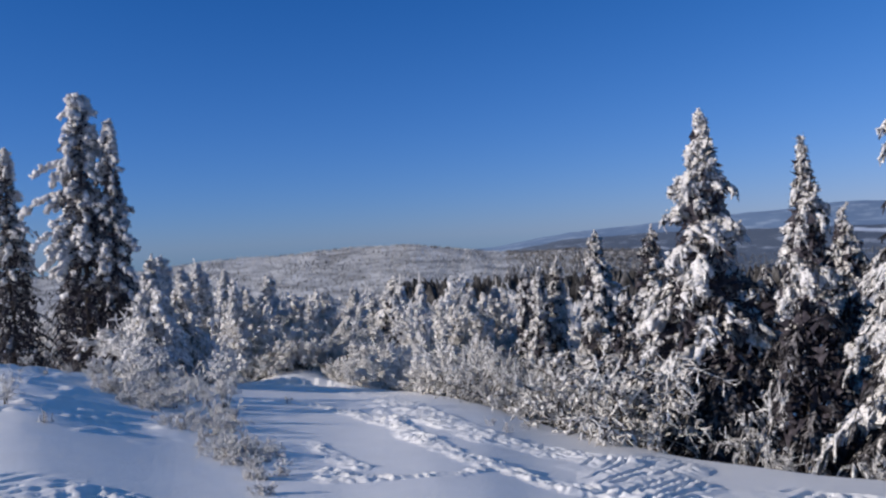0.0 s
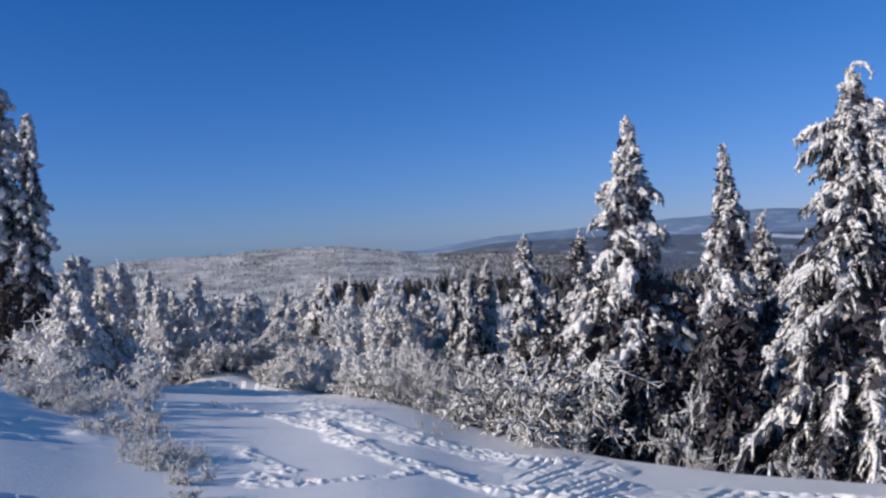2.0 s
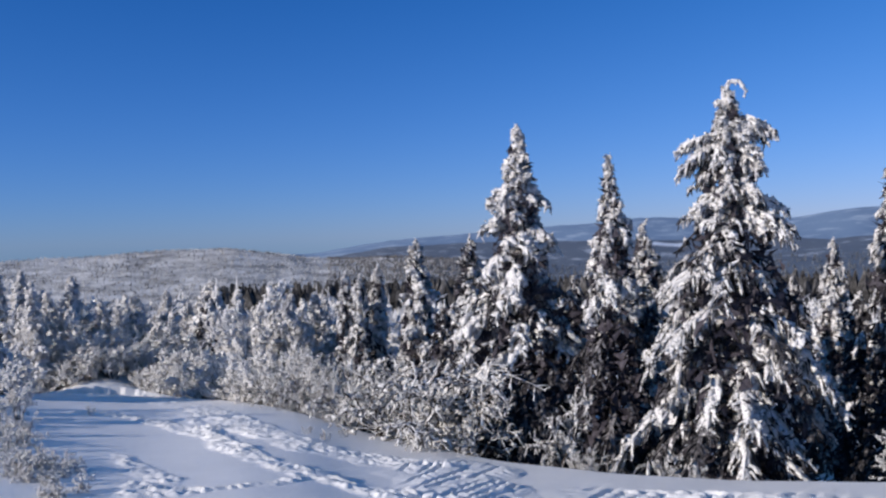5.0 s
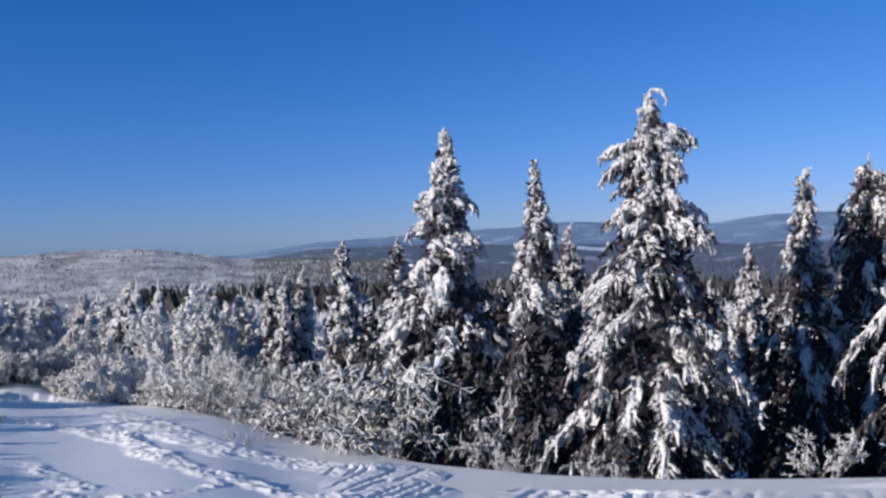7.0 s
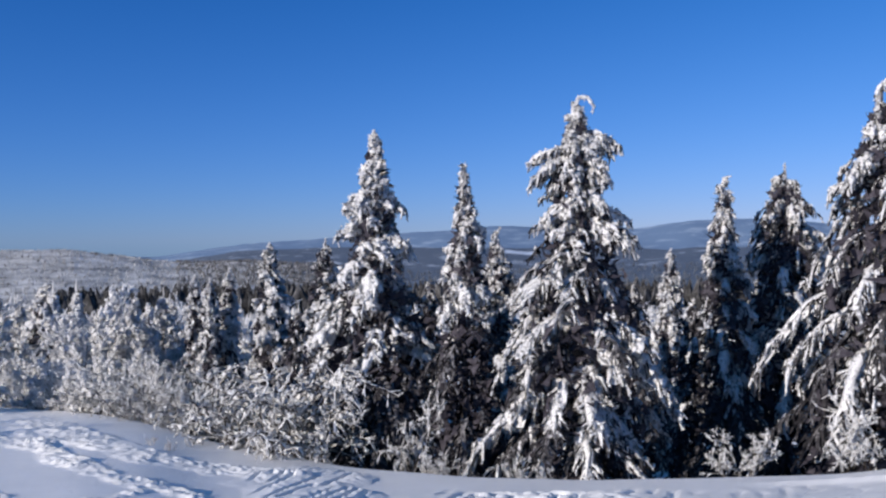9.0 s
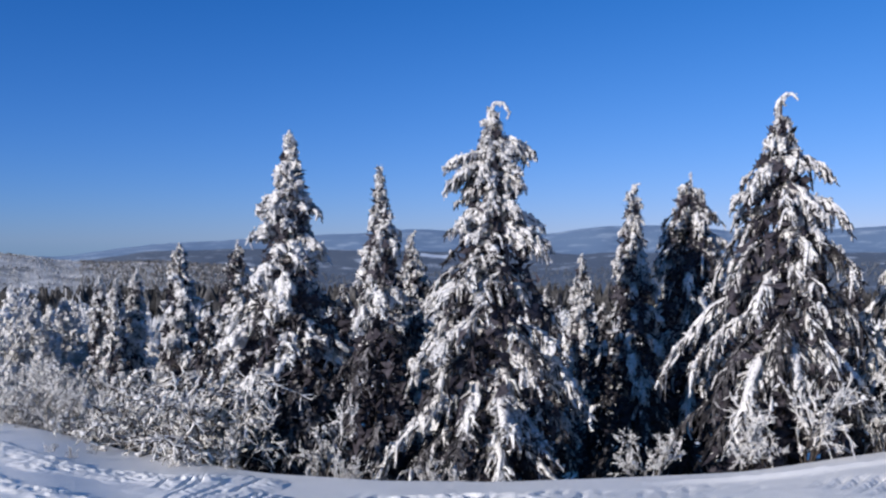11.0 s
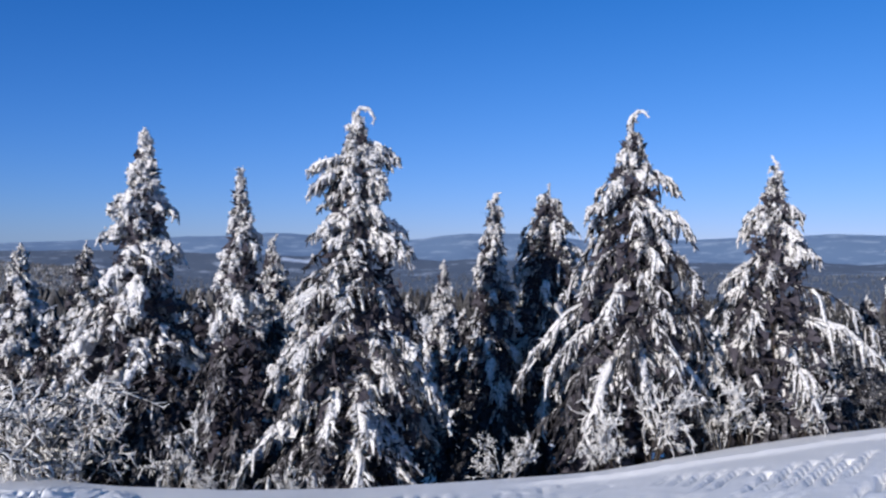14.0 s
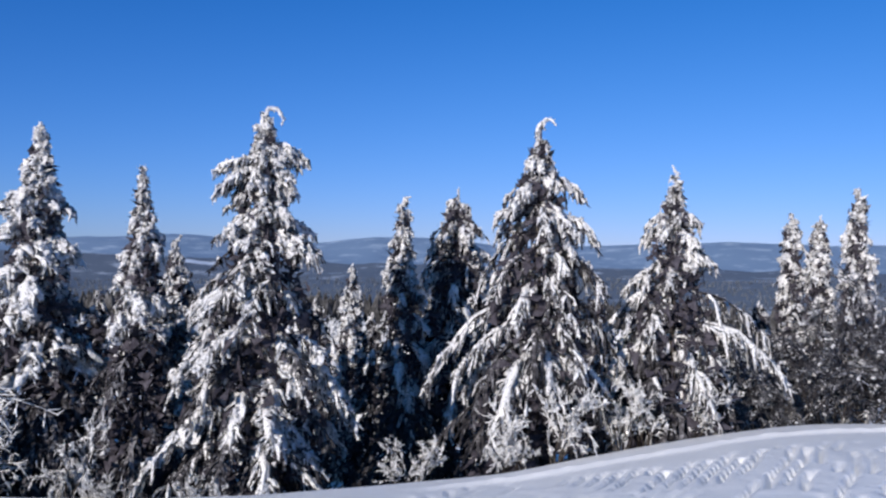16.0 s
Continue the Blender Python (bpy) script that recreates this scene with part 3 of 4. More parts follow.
    lead = np.array([tip + np.array(h) for h in (hook or [(0, 0, -0.35), (0.01, 0, -0.15), (0, 0, 0), (0.01, 0, 0.06)])])
    t = np.linspace(0, len(lead) - 1, 11)
    lead = np.stack([np.interp(t, np.arange(len(lead)), lead[:, c]) for c in range(3)], 1)
    load.add(*tubes(lead[None], ((0.036 if hook and hook[-1][2] < 0.09 else 0.022) * pad * np.linspace(1.0, 0.45 if hook else 0.2, 11) * g.uniform(0.7, 1.3, 11))[None], 6))
    e = g.integers(0, 11, 44)
    load.add(*lumps(g, lead[e] + g.normal(0, 0.02, (44, 3)) * np.linspace(1.2, 0.4, 11)[e][:, None], 0.03 * pad * np.linspace(1.1, 0.4, 11)[e] * g.uniform(0.6, 1.4, 44)))
    tagged(crown.make("crown", RIMED if rime is True else rime or NEEDLE, root, False), kind="stuff")
    tagged(load.make("snow_load", LOAD, root), "clumps of white snow", kind="stuff")
    return root


def plant(tree, turn, dist, spin=0.0, scale=1.0, sink=0.0):
    x, y, z = spot(turn, dist)
    tree.matrix_basis = pose(x, y, z - sink, 0, 0, spin) @ Matrix.Scale(scale, 4)
    return tree


# turn, distance, tip's angle above the level, outline in degrees below the tip, and character
def hero(seed, turn, dist, tip, outline, label, **kw):
    x, y, z = spot(turn, dist)
    height = EYE.z + dist * math.tan(radians(tip)) - z
    reach = [(a * dist * math.pi / 180, b * dist * math.pi / 180) for a, b in outline]
    if kw.get("hook"):  # hooks are given as seen from the camera: right, up
        c, s = math.cos(radians(turn)), math.sin(radians(turn))
        kw["hook"] = [(h * c, -h * s, v) for h, v in kw["hook"]]
    if kw.get("arms"):  # degrees below the tip, bearing to the right seen from the camera, length in degrees
        kw["arms"] = [(a * dist * math.pi / 180, radians(w - turn), n * dist * math.pi / 180) for a, w, n in kw["arms"]]
    kw["fine"] = kw.get("fine", 1.0) * min(1.0, 14 / dist)  # no finer than the eye can tell at that distance
    t = plant(spruce(seed, height, reach, **kw), turn, dist)
    return tagged(t, label, "tree", "snow-laden spruces along the slope's edge")


hero(1, -2.2, 13.0, 6.9, [(0, 0.1), (1.5, 0.6), (4, 1.75), (6, 2.2), (9, 3.2), (12, 5.0), (15, 6.0), (18, 5.6), (22, 5.0)],
     "tall conical spruce with thick snow pads, shaded on one side", pad=1.5, mantle=0.9, droop=0.6, bare=2.2, bald=0.28, twigs=3, arms=[(12, 180, 4.8), (14, 200, 5.0), (14, 0, 5.0)])
hero(2, 3.8, 12.2, 4.5, [(0, 0.06), (1, 0.22), (3, 0.8), (5, 1.62), (8, 2.25), (10, 2.62), (14, 3.38), (19, 4.25), (24, 4.38)], "slender spruce with a thin pointed tip and hanging snow", pad=1.15, twigs=3, droop=0.85, crest=0.7, snow=0.9, bald=0.2, bare=2.5, hang=0.3, mantle=0.6, fringe=0.4, hook=[(0, -0.45), (0.01, -0.2), (0, 0.0), (0.02, 0.1)])
hero(3, 11.3, 11.6, 8.5, [(0, 0.35), (1.5, 1.15), (4, 2.2), (5.6, 2.4), (7, 3.3), (9, 4.5), (13, 5.9), (17, 6.9), (21, 7.1), (25, 6.8)],
     "large snow-laden spruce with a bent-over crown tip", pad=1.0, droop=0.75, rime=FROSTED, step=0.25, fine=1.25, twigs=3, snow=0.75, bald=0.36, mantle=0.42, fringe=0.8, bare=0.9,
     hook=[(-0.04, -0.32), (-0.05, -0.05), (0.02, 0.12), (0.14, 0.13), (0.22, 0.0), (0.2, -0.08)], arms=[(1.8, 0, 2.9), (1.7, 12, 2.7), (2.0, -8, 2.7), (2.3, 4, 2.5), (3.0, 180, 3.4), (3.4, 190, 3.4), (4.0, 175, 3.4), (6.5, 0, 3.6), (7.2, 8, 3.9)])
hero(4, 20.5, 15.0, 3.6, [(0, 0.2), (3, 0.91), (6, 1.69), (10, 2.34), (15, 2.6), (20, 2.6)], "narrow spruce with drooping frosted boughs", snow=0.6, pad=1.0, droop=0.9, bare=2.0, bald=0.4, hang=0.4, rime=FROSTED, mantle=0.5, fringe=0.7,
     hook=[(-0.02, -0.3), (0, 0), (0.12, 0.04)])
# Low crest thins the snow on top, put in for a neighbour's shadow
hero(5, 24.1, 15.8, 4.2, [(0, 0.5), (1, 1.1), (2, 1.7), (4, 2.5), (6, 3.1), (10, 3.5), (16, 3.7), (20, 3.7)], "blunt-topped spruce with blue-shaded snow on drooping boughs", crest=0.35, pad=0.9, droop=0.9, snow=0.6, bald=0.35, bare=1.6, hang=0.4, rime=FROSTED, mantle=0.5, fringe=0.7)
hero(6, 29.5, 12.0, 8.6, [(0, 0.2), (1, 0.6), (2, 1.2), (4, 2.6), (6, 3.6), (8, 4.4), (11, 5.4), (14, 6.2), (18, 6.8), (23, 6.6)],
     "broad spruce with long sweeping boughs draped in snow", pad=0.8, droop=0.95, fine=1.15, rime=FROSTED, twigs=3, mantle=0.4, fringe=0.9, bare=1.4, snow=0.45, bald=0.42, hang=0.3, step=0.36, whorl=5,
     hook=[(-0.05, -0.3), (-0.05, 0), (0.06, 0.1), (0.14, 0.1), (0.2, 0.02)],
     arms=[(3.5, 0, 3.3), (3.8, 180, 2.8), (5.2, 188, 3.2), (5.5, -8, 4.4), (7.5, 180, 4.0), (9.2, 172, 5.0), (8.6, 4, 5.0), (11.5, 184, 8.2), (12.6, 205, 6.4), (12, 8, 7.0), (15, 190, 5.2), (15.5, -10, 6.0), (10.5, 250, 4.6), (14, 285, 4.8)])
hero(7, 38.3, 13.0, 5.6, [(0, 0.17), (2, 1.0), (3, 1.7), (5, 2.4), (8, 3.8), (11, 5.2), (14, 6.2), (18, 6.4)], "broad spruce with frosted fan-like boughs", pad=0.8, droop=0.9, fine=1.15, rime=FROSTED, twigs=3, mantle=0.5, fringe=0.9, bare=1.2, snow=0.45, bald=0.42, hang=0.35, step=0.36, whorl=5,
     hook=[(0, -0.3), (0, 0.0), (-0.06, 0.12)],
     arms=[(2.6, 0, 1.9), (2.8, 180, 2.0), (5.0, 0, 3.4), (7.6, 2, 6.4), (9.4, -4, 8.0), (6.2, 180, 3.6), (7.4, 186, 5.2), (10, 180, 5.4), (8, 240, 4.0), (11, 300, 4.6)])
hero(8, 17.2, 20.0, -1.0, [(0, 0.18), (2, 0.72), (5, 1.32), (10, 1.56), (14, 1.68)], "young frosted spruce standing behind taller trees", droop=0.8)
hero(9, -9.15, 19.0, -0.35, [(0, 0.28), (2, 0.99), (4, 1.43), (6, 1.65), (9, 1.87), (12, 1.98)], "bright young spruce caked in snow", pad=1.4, snow=0.9, bare=0.6)
for k, (a, d, e) in enumerate([(-13.9, 20.5, -2.4), (-12.9, 20.0, -2.6), (-11.7, 20.5, -1.95)]):
    hero(10 + k, a, d, e, [(0, 0.15), (2, 0.6), (4, 0.9), (7, 1.0), (10, 1.0)], "slim frosted spruce in a small clump", pad=1.3, droop=0.8, bare=0.8)
hero(14, -5.5, 15.5, -0.2, [(0, 0.3), (2, 1.0), (4, 1.7), (8, 2.2), (15, 2.6)], "shaded dark spruce crowding a taller one", crest=0.3, snow=0.3, pad=0.9, bare=1.0)
hero(15, 5.9, 15.4, 0.3, [(0, 0.15), (2, 0.9), (5, 1.6), (10, 2.0), (18, 2.4)], "shaded dark spruce with a snowy broken tip", snow=0.35, pad=0.9, bare=1.0, hook=[(0, -0.3), (0.02, 0), (0.08, 0.1)])
hero(16, -41.8, 54.0, 9.8, [(0, 0.6), (2, 1.1), (4, 1.5), (6, 2.0), (9, 2.3), (13, 3.0), (16, 3.4), (20, 3.6)], "tall spruce with heavy snow on a broad blunt top", pad=2.8, step=0.38, snow=0.95, droop=0.75, bald=0.2, bare=10.0, arms=[(4, 180, 3.2), (6, 170, 4.0), (8, 200, 3.4), (1, 180, 1.2), (1, 0, 1.2)])
hero(17, -40.1, 53.0, 8.2, [(0, 0.2), (2, 0.7), (5, 1.1), (8, 1.6), (11, 2.1), (15, 2.5), (18, 2.6)], "spruce growing against a taller neighbour", pad=2.5, step=0.38, droop=0.8, bare=8.0, bald=0.4)
hero(18, -46.0, 57.0, 6.5, [(0, 0.3), (3, 1.0), (6, 1.8), (9, 2.2), (13, 2.8), (16, 3.2)], "shaded spruce with snow on its outer boughs", pad=1.7, step=0.38, snow=0.6, bare=10.0)
hero(20, -37.4, 34.0, -0.4, [(0, 0.3), (2, 1.1), (4, 1.9), (6, 2.4), (9, 2.7)], "frosted spruce beside a tall pair", pad=1.6, snow=0.95, bald=0.1, rime=True, droop=0.7)
for k, (a, d, e) in enumerate([(45.25, 17.0, 2.9), (46.9, 17.0, 2.8), (49.0, 16.5, 4.5)]):
    hero(22 + k, a, d, e, [(0, 0.3), (1, 0.55), (3, 0.85), (6, 1.15), (9, 1.4), (12, 1.5)], "slim column-shaped spruce crusted with frost", pad=1.0, droop=0.9, snow=0.55, rime=FROSTED)
hero(26, -22.6, 28.0, -2.6, [(0, 0.25), (1.5, 1.0), (3, 1.7), (5, 2.1), (8, 2.2)], "bushy young spruce with thick snow", pad=1.6, snow=0.9)
for k, (a, d, e, w) in enumerate([(-20.9, 29, -3.3, 1.0), (-15.9, 24, -3.7, 1.1), (-29.2, 29, -3.5, 0.9), (-25.3, 31, -3.1, 0.9), (-19.5, 27, -4.4, 0.8), (-30.8, 30, -2.0, 0.9), (-33.6, 29, -1.6, 1.0), (-35.3, 30, -1.0, 1.1), (-27.2, 30, -3.4, 0.9), (-17.6, 27, -4.2, 0.9), (-24.0, 29, -4.0, 0.9), (-38.0, 20.5, -0.4, 1.2), (-36.2, 21.5, -1.3, 1.1)]):
    hero(60 + k, a, d, e, [(0, 0.2 * w), (1.2, 0.6 * w), (2.5, 1.1 * w), (4.5, 1.6 * w), (8, 1.9 * w)], "bushy young spruce with thick snow in the wood below", pad=1.5, snow=0.95, bald=0.1, rime=True, droop=0.7)
# spruces added nearly snowless to darken the gaps between the tall ones
for k, (a, d, e) in enumerate([(-7.3, 17.5, -4.5), (1.3, 16.5, -3.2), (8.3, 16.8, -3.0), (14.8, 16.2, -3.4), (18.6, 17.5, -4.2), (22.4, 17.4, -3.0), (26.5, 16.5, -2.8), (33.5, 16.5, -2.2), (43.5, 18.5, -2.6),
                               (-1.0, 19, -4), (11.5, 20, -4), (29.5, 19, -3.5), (37.0, 19, -3)]):
    hero(40 + k, a, d, e, [(0, 0.3), (2, 1.0), (4, 1.7), (8, 2.3), (15, 2.5)], "nearly snowless spruce added to darken the gap between taller ones", crest=0.2, snow=0.15, pad=0.9, fine=0.35, twigs=2, step=0.36, bare=1.6)


# ---- frost-covered shrubs ----
def shrub(seed, height, spread, stems=12, kids=(5, 4, 1), thick=1.0, upright=0.5, name="frosted_shrub", skin=None, caps=0, cap=0.05, bow=0.12):
    g = np.random.default_rng(seed)
    root = new(name)
    a = g.uniform(0, 2 * np.pi, stems)
    lean = g.uniform(0.1, 1.0, stems) * spread
    start = np.stack([np.cos(a), np.sin(a), 0 * a], 1) * g.uniform(0, 0.12, (stems, 1)) * height
    head = unit(np.stack([np.cos(a) * lean, np.sin(a) * lean, 0.4 + 0 * a + upright], 1))
    length = height * g.uniform(0.6, 0.95, stems)
    rad = np.full(stems, 0.012 * thick)
    coat = Soup()
    for level in range(len(kids) + 1):
        n = len(start)
        pts = 2 if level == len(kids) else 3 if level == len(kids) - 1 else 4
        q = np.linspace(0, 1, pts)[None, :, None]
        bend = g.normal(0, 0.11, (n, 1, 3)) + np.array([0, 0, -bow])
        line = start[:, None] + length[:, None, None] * (head[:, None] * q + bend * q * q)
        line[:, 1:-1] += g.normal(0, 0.06, (n, pts - 2, 3)) * length[:, None, None]
        line[..., 2] = np.maximum(line[..., 2], 0.01)
        radii = rad[:, None] * np.linspace(1, 0.5, pts) * g.uniform(0.7, 1.4, (n, pts))
        if level == 0:
            for c in range(n):
                v, f = tubes(line[c : c + 1], radii[c : c + 1], 4)
                made("stem", v, [f], STEM, root)
        else:
            coat.add(*tubes(line, radii, 3))
        if level == 2 and caps:  # pillows of snow caught in the twigs
            c = g.choice(n, min(caps, n), replace=False)
            pillow = Soup()
            c = np.repeat(c, 2)
            pillow.add(*lumps(g, line[c][:, 1] + g.normal(0, 0.6, (len(c), 3)) * cap, cap * g.uniform(0.5, 1.3, len(c)), 0.7))
            tagged(pillow.make("snow_load", LOAD, root), "small pillows of snow", kind="stuff")
        if level == len(kids):
            break
        i = np.repeat(np.arange(n), kids[level])
        f = (0.2 + 0.8 * g.random(len(i)) ** 0.8) * (pts - 1.001)
        k = f.astype(int)
        w = (f - k)[:, None]
        start = line[i, k] * (1 - w) + line[i, k + 1] * w
        head = unit(unit(line[i, k + 1] - line[i, k]) * 0.8 + g.normal(0, 0.5, (len(i), 3)) + np.array([0, 0, 0.15]))
        length = length[i] * g.uniform(0.28, 0.48, len(i)) if level < 2 else length[i] * g.uniform(0.35, 0.65, len(i))
        rad = np.maximum(rad[i] * 0.75, 0.0075 * thick)
    tagged(coat.make("crown", skin or TWIG, root), "fine twigs white with frost", kind="stuff")
    return root


KNOB = [shrub(180 + k, 1.0, 0.9, 6, (5, 4, 3), thick=1.35, caps=30, cap=0.03, skin=BRAMBLE) for k in range(4)]
NEAR = [shrub(100 + k, 1.0, 0.9, 8, (6, 5, 4), thick=0.7, caps=70, cap=0.026, skin=BRAMBLE) for k in range(5)]
LOW = [shrub(150 + k, 1.0, 1.0, 6, (5, 4, 2), thick=1.3, caps=60, cap=0.05, skin=BRAMBLE) for k in range(4)]
TALL = [shrub(200 + k, 1.0, 0.55, 6, (5, 4, 2), thick=1.15, upright=0.8, caps=40, cap=0.028, name="frosted_birch") for k in range(4)]
DARK = [shrub(250 + k, 1.0, 0.8, 7, (6, 5, 4), thick=0.5, skin=GREY, caps=70, cap=0.012, name="bare_shrub") for k in range(3)]
FULL = [shrub(160 + k, 1.0, 0.8, 8, (6, 5, 3), thick=1.0, upright=0.6, caps=160, cap=0.034) for k in range(4)]
BOWED = [shrub(470 + k, 1.0, 0.9, 7, (6, 5, 3), thick=1.15, upright=0.7, caps=40, cap=0.026, skin=BRAMBLE, bow=0.26) for k in range(3)]
ARCHED = [shrub(420 + k, 1.0, 0.7, 4, (7, 6, 4), thick=0.75, upright=0.7, caps=150, cap=0.026, name="rimed_birch") for k in range(4)]
used = set()


def set_out(stock, turn, dist, size, label, category, group, rnd, widen=1.0):
    fresh = [o for o in stock if o.name not in used]
    src = fresh[0] if fresh else stock[rnd.randrange(len(stock))]
    x, y, z = spot(turn, dist)
    m = pose(x, y, z - 0.03, 0, 0, rnd.uniform(0, 360))
    ob = src if src.name not in used else copy_thing(src, m)
    used.add(src.name)
    ob.matrix_basis = m @ Matrix.Diagonal((size * widen, size * widen, size, 1))
    return tagged(ob, label, category, group)


rnd = random.Random(7)
BRUSH = "frosted shrubs along the track"
edge = [(-26, 25.3, 1.2), (-24.5, 24, 1.1), (-23, 22.6, 1.3), (-21.5, 21.3, 1.25), (-20, 20, 1.3), (-18.6, 18.8, 1.2), (-17.2, 17.6, 1.25), (-16, 16.6, 1.2), (-14.7, 15.7, 1.25),
        (-13.4, 14.9, 1.3), (-12, 14.1, 1.3), (-10.6, 13.4, 1.35), (-9.3, 12.9, 1.4), (-8, 12.3, 1.5), (-6.8, 11.9, 1.25), (-5.6, 11.5, 0.8),
        (-22, 23.6, 1.5), (-19.2, 21.4, 1.5), (-16.6, 19.2, 1.5), (-14.2, 17.2, 1.45), (-11.4, 15.4, 1.5), (-8.6, 13.9, 1.4), (-28.5, 30.2, 1.0), (-30.5, 30.5, 1.0), (-27.4, 25.4, 0.5), (-29.2, 30.4, 1.1), (-31.4, 30.6, 1.2), (-32.6, 26.6, 0.6), (-34.6, 22.6, 1.1), (-36.2, 21.8, 1.1)]
for a, d, h in edge:
    set_out(BOWED if a > -10 else KNOB if a > -13 else NEAR if a > -18 else FULL, a, d, h * 1.15, "frost-covered leafless shrub at the track's edge", "shrub", BRUSH, rnd)
for a, d, h in [(0.3, 11.0, 1.15), (1.4, 10.7, 0.5)]:
    set_out(BOWED, a, d, h, "bowed shrub with thick white twigs below the spruces", "shrub", BRUSH, rnd, 0.6)
for a, d, h in [(2.6, 10.4, 0.3), (6.6, 10.2, 0.32), (8.6, 9.9, 0.2), (20.6, 10.3, 0.45), (21.6, 10.2, 0.5)]:
    set_out(KNOB, a, d, h * 1.2, "small snow-crusted shrub below the spruces", "shrub", BRUSH, rnd)
for a, d, h in [(27.4, 10.6, 0.65), (29, 10.9, 0.95), (31, 11.1, 1.05), (35.4, 11.7, 0.8), (37, 12.1, 0.9), (40, 12.6, 0.8)]:
    set_out(TALL, a, d, h * 1.1, "upright frosted shrub before broad spruces", "shrub", BRUSH, rnd, 0.9)
for a, d, h in [(43.5, 14.2, 1.3), (45, 14.5, 1.7), (46.4, 14.8, 1.9), (47.8, 15, 2.1), (49.2, 15.2, 2.2), (50.6, 15.3, 2.3), (52, 15.4, 2.3), (44.6, 16.2, 1.8), (48.6, 16.6, 2.4)]:
    set_out(DARK, a, d, h * 1.1, "dense dark thicket dusted with frost on the shoulder", "shrub", BRUSH, rnd)
for k in range(58):  # a broken belt of small bushes running down the bank
    f = rnd.random()
    a = -39.5 + 8.6 * f + rnd.uniform(-2.2, 1.6) * (1.1 - 0.5 * f)
    d = 15.5 - 7.6 * f + rnd.uniform(-1.2, 1.2)
    set_out(LOW, a, d, rnd.uniform(0.1, 0.22) + 0.16 * (1 - f), "low snowy shrub poking out of the snowbank", "shrub", "low shrubs on the snowbank", rnd, rnd.uniform(0.8, 1.3))
for a, d, h in [(-34.0, 14.6, 1.1), (-35.4, 15.6, 0.8), (-38.6, 16.2, 0.8), (-46.8, 12.2, 0.6)]:
    set_out(TALL, a, d, h * 0.85, "rimed sapling rising from the snowbank", "shrub", "low shrubs on the snowbank", rnd)

for k in range(46):  # snow-choked brush where the track drops into the trees
    a = rnd.uniform(-39, -19)
    if -33.5 < a < -24.5:
        a += rnd.uniform(-5.5, -4.5) if a < -29 else 5
    d = float(np.interp(a, LIP[:, 0], LIP[:, 1])) + 0.3 + 4.5 * rnd.random()
    set_out(FULL, a, d, (0.55 if a < -32 else 1.0) * rnd.uniform(0.6, 1.0) + (0.12 if a < -32 else 0.22) * (d - float(np.interp(a, LIP[:, 0], LIP[:, 1]))), "bushy shrub choked with bright rime at the wood's edge", "shrub", BRUSH, rnd)
for a, d, h in [(-33.6, 12.6, 0.36), (-34.8, 14.4, 0.5), (-36.2, 15.2, 0.5), (-37.6, 16.0, 0.6), (-36.9, 14.0, 0.4), (-39.0, 17.2, 0.9), (-41.2, 16.4, 0.6)]:
    set_out(FULL, a, d, h, "bushy shrub heaped with snow on the bank", "shrub", "low shrubs on the snowbank", rnd)
for k in range(30):  # half-buried brush on the hump
    set_out(FULL, rnd.uniform(-33.5, -24.5), rnd.uniform(25.2, 29.5), rnd.uniform(0.6, 1.45), "half-buried rimed shrub on a snowy hump", "shrub", BRUSH, rnd, 1.2)
for a, d, h in [(-46.8, 15.6, 0.6), (-44.4, 16.8, 0.6), (-43.2, 17.6, 0.8), (-42.0, 18.0, 0.9), (-40.6, 18.4, 0.9), (-39.6, 18.8, 1.0), (-38.4, 19.2, 1.0), (-45.6, 18.0, 1.1), (-47.4, 17.4, 1.0)]:
    set_out(KNOB, a, d, 0.32 * h, "snowy shrub below a pair of tall spruces", "shrub", BRUSH, rnd)
for k in range(64):  # a tangle of bent, rimed birches
    a, d = -36.2 + 16.4 * k / 63 + rnd.uniform(-0.6, 0.6), rnd.uniform(29.5, 34)
    top = np.interp(a, [-38, -35, -30, -22], [-1.0, -1.7, -3.0, -4.4]) + rnd.uniform(-2.0, 0.4)
    tall = max(1.6, min(5.5, EYE.z + d * math.tan(radians(top)) - spot(a, d)[2]))
    set_out(ARCHED, a, d, tall, "bent young birch furred with rime in the wood below", "tree", "young forest below the slope", rnd)
for a, d in [(-16.6, 12.4), (-15.4, 11.8), (-14.2, 12.6), (-30.0, 16.0), (-44.5, 10.6)]:
    set_out(LOW, a, d, 0.22, "tiny frosted sprig sticking out of the snow", "shrub", "sprigs in the open snow", rnd, 0.6)

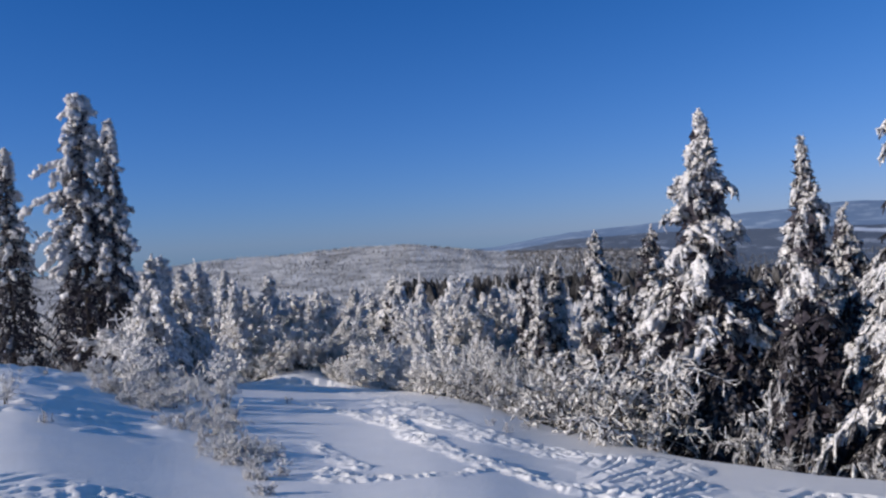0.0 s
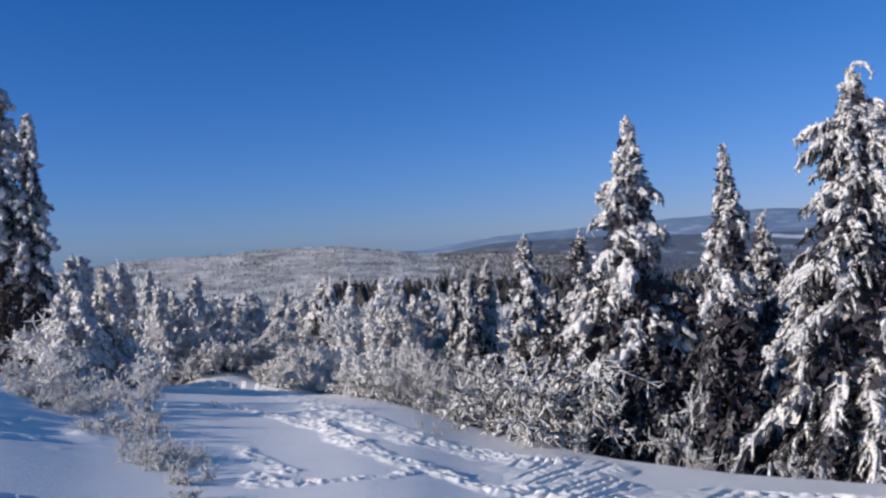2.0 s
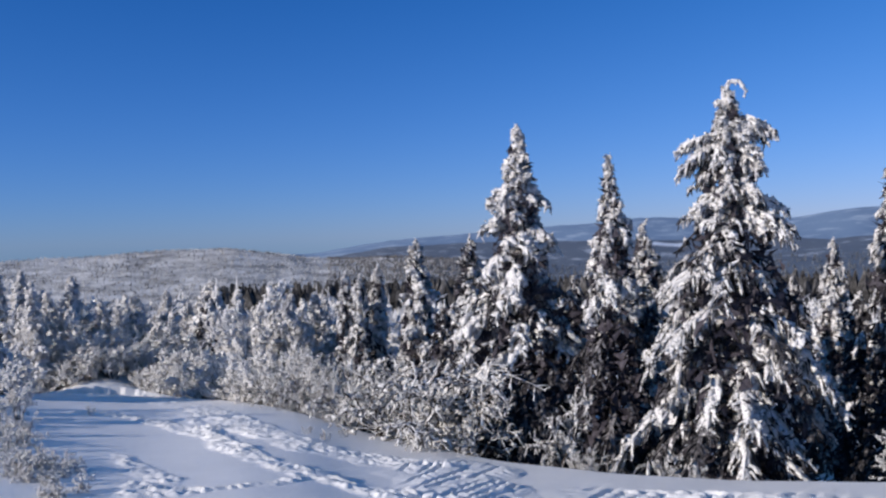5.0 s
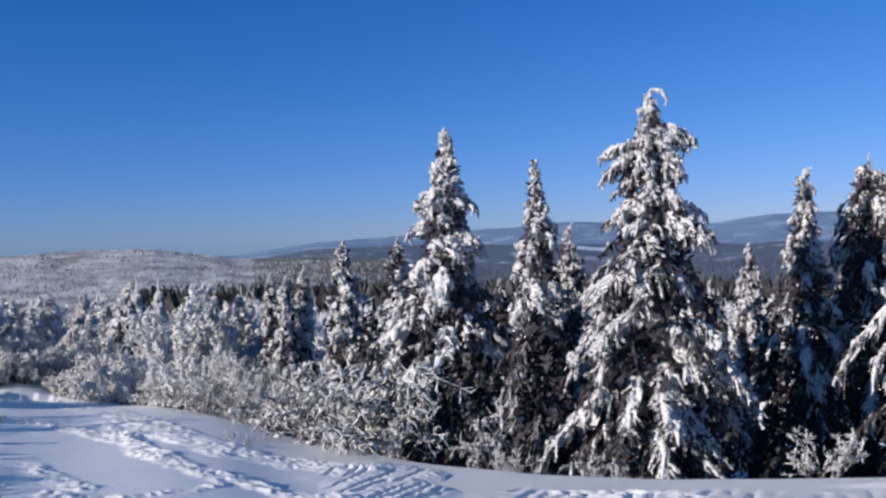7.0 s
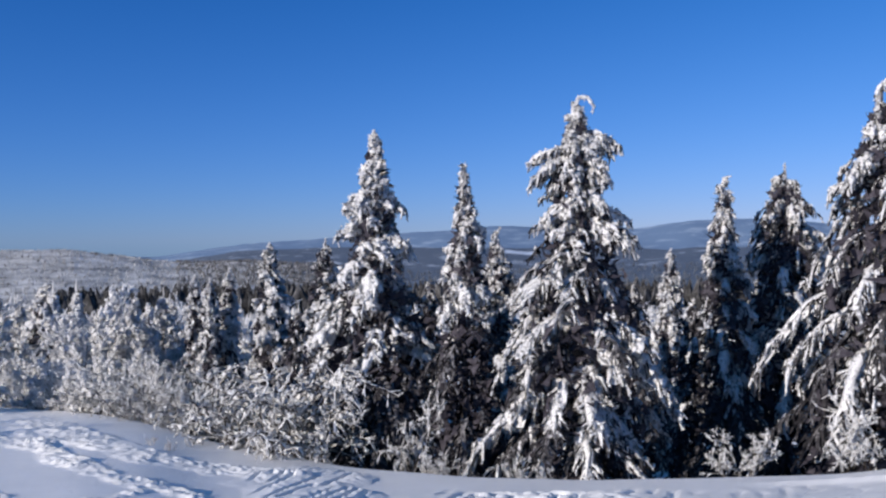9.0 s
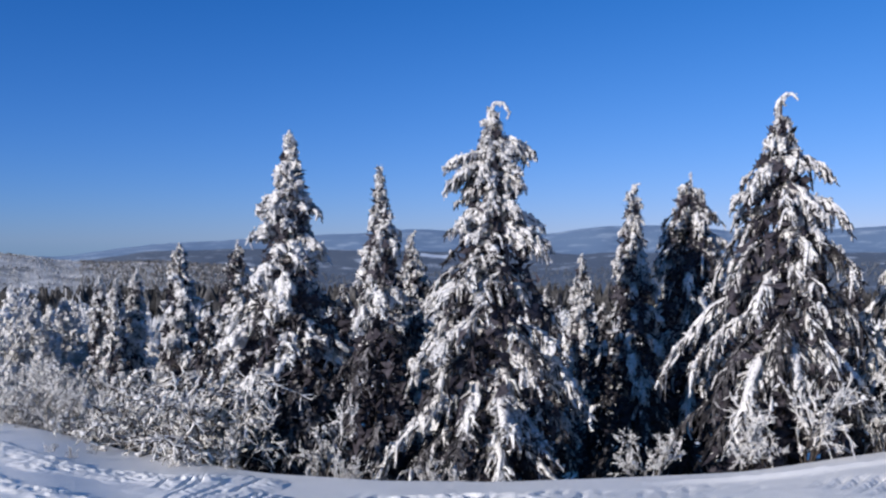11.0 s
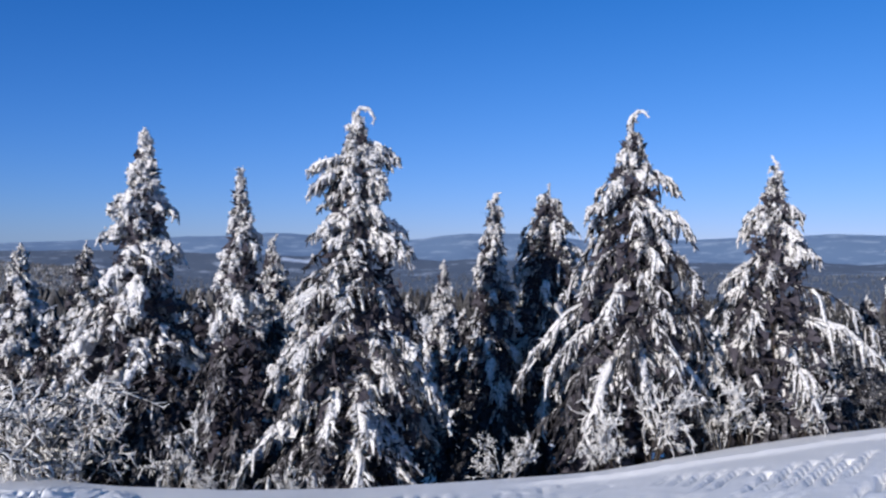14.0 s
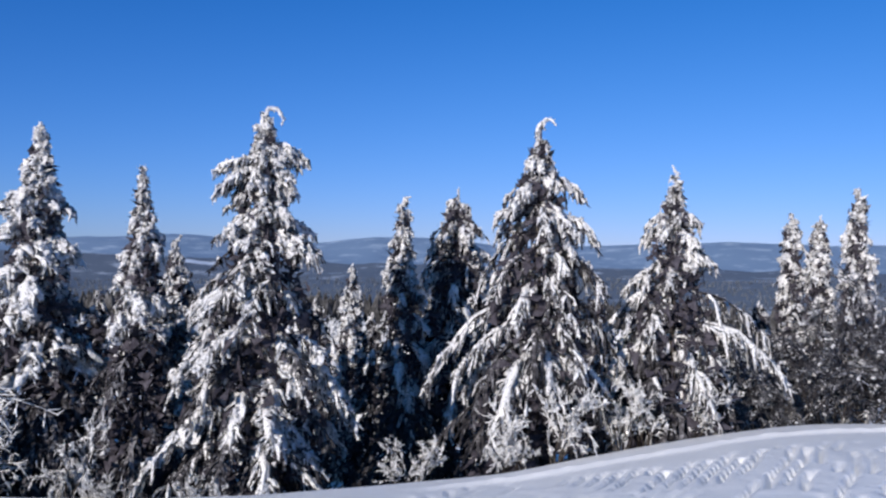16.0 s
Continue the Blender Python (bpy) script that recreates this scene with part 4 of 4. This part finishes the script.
# ---- mixed young forest below the slope ----
YOUNG = [spruce(300 + k, 1.0 * 4.5, [(0, 0.08), (1, 0.35), (2.5, 0.75), (4.5, 1.1)], step=0.5, whorl=5, fine=0.3, pad=1.4, snow=0.95, bald=0.08, twigs=1, segs=5, rime=True, name="young_spruce") for k in range(4)]
BIRCH = [shrub(400 + k, 1.0, 0.4, 2, (9, 5, 2), thick=0.9, caps=90, cap=0.026, upright=0.9, name="rimed_birch") for k in range(4)]
for k in range(330):
    if k < 260:  # dense to the left, where the track drops into the trees
        a, d = rnd.uniform(-49, -9), 23 + 42 * rnd.random() ** 1.6
    else:
        a, d = rnd.uniform(-49, 53), 28 + 70 * rnd.random() ** 1.2
    lipd = float(np.interp(a, LIP[:, 0], LIP[:, 1]))
    if d < lipd + 3.5:
        d = lipd + 4 + rnd.random() * 18
    if a < -35:  # open ground before the far wood there
        d = max(d, (40 if a > -38 else 66) + 20 * rnd.random())
    left = max(0.0, min(1.0, (-27 - a) / 7))
    top = (rnd.uniform(-4.1, -3.1) if rnd.random() < 0.16 else rnd.uniform(-6.4, -4.6)) * (1 - left) + rnd.uniform(-4.0, -1.2) * left  # how high the crown shows
    if a > -8:
        top = rnd.uniform(-6.0, -3.8)
    tall = max(2.2, min(6.8, EYE.z + d * math.tan(radians(top)) - spot(a, d)[2]))
    if rnd.random() < 0.6:
        set_out(YOUNG, a, d, tall / 4.5, "young spruce white with rime in the forest below", "tree", "young forest below the slope", rnd)
    else:
        set_out(BIRCH, a, d, tall * 0.9, "rimed leafless birch in the forest below", "tree", "young forest below the slope", rnd, 0.8)


# ---- woods on the far slopes ----
def woods(name, seed, count, bearing, dist, tall, mat, label, power=1.0):
    g = np.random.default_rng(seed)
    a = np.radians(g.uniform(*bearing, count))
    r = dist[0] + (dist[1] - dist[0]) * g.random(count) ** power
    x, y = r * np.sin(a), r * np.cos(a)
    z = land(x, y)
    h = tall * g.uniform(0.6, 1.3, count)
    lv = np.array([-0.05, 0.15, 0.55, 1.0])
    line = np.stack([np.repeat(x[:, None], 4, 1), np.repeat(y[:, None], 4, 1), z[:, None] + h[:, None] * lv], -1)
    line[..., :2] += g.normal(0, 0.03, (count, 4, 2)) * h[:, None, None]
    w = h[:, None] * g.uniform(0.2, 0.34, (count, 1)) * np.array([0.7, 1.0, 0.6, 0.05]) * g.uniform(0.75, 1.25, (count, 4))
    v, f = tubes(line, w, 4)
    ob = made(name, v + g.normal(0, 0.05, v.shape) * tall * 0.5, [f], mat, None, False)
    return tagged(ob, label, "woods", kind="stuff")


woods("frosted_wood", 1, 4000, (-50, 54), (85, 300), 4.5, WOODS, "frosted mixed woodland below the slope", 0.8)
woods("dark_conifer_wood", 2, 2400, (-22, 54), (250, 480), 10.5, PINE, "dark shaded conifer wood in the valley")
woods("hill_wood", 3, 13000, (-50, -5), (470, 830), 1.5, BROWN, "frost-grey woodland on the rounded hill")
woods("hill_conifers", 4, 400, (-50, -5), (470, 800), 1.9, PINE, "scattered dark conifers on the rounded hill")
woods("hill_foot_wood", 6, 3200, (-15, -2), (430, 825), 2.4, RUSSET, "leafless grey-brown wood on the hill's flank")
woods("ridge_wood", 5, 4200, (-9, 54), (440, 830), 2.6, DIM, "woodland on the low ridge, tinted blue-grey for haze")
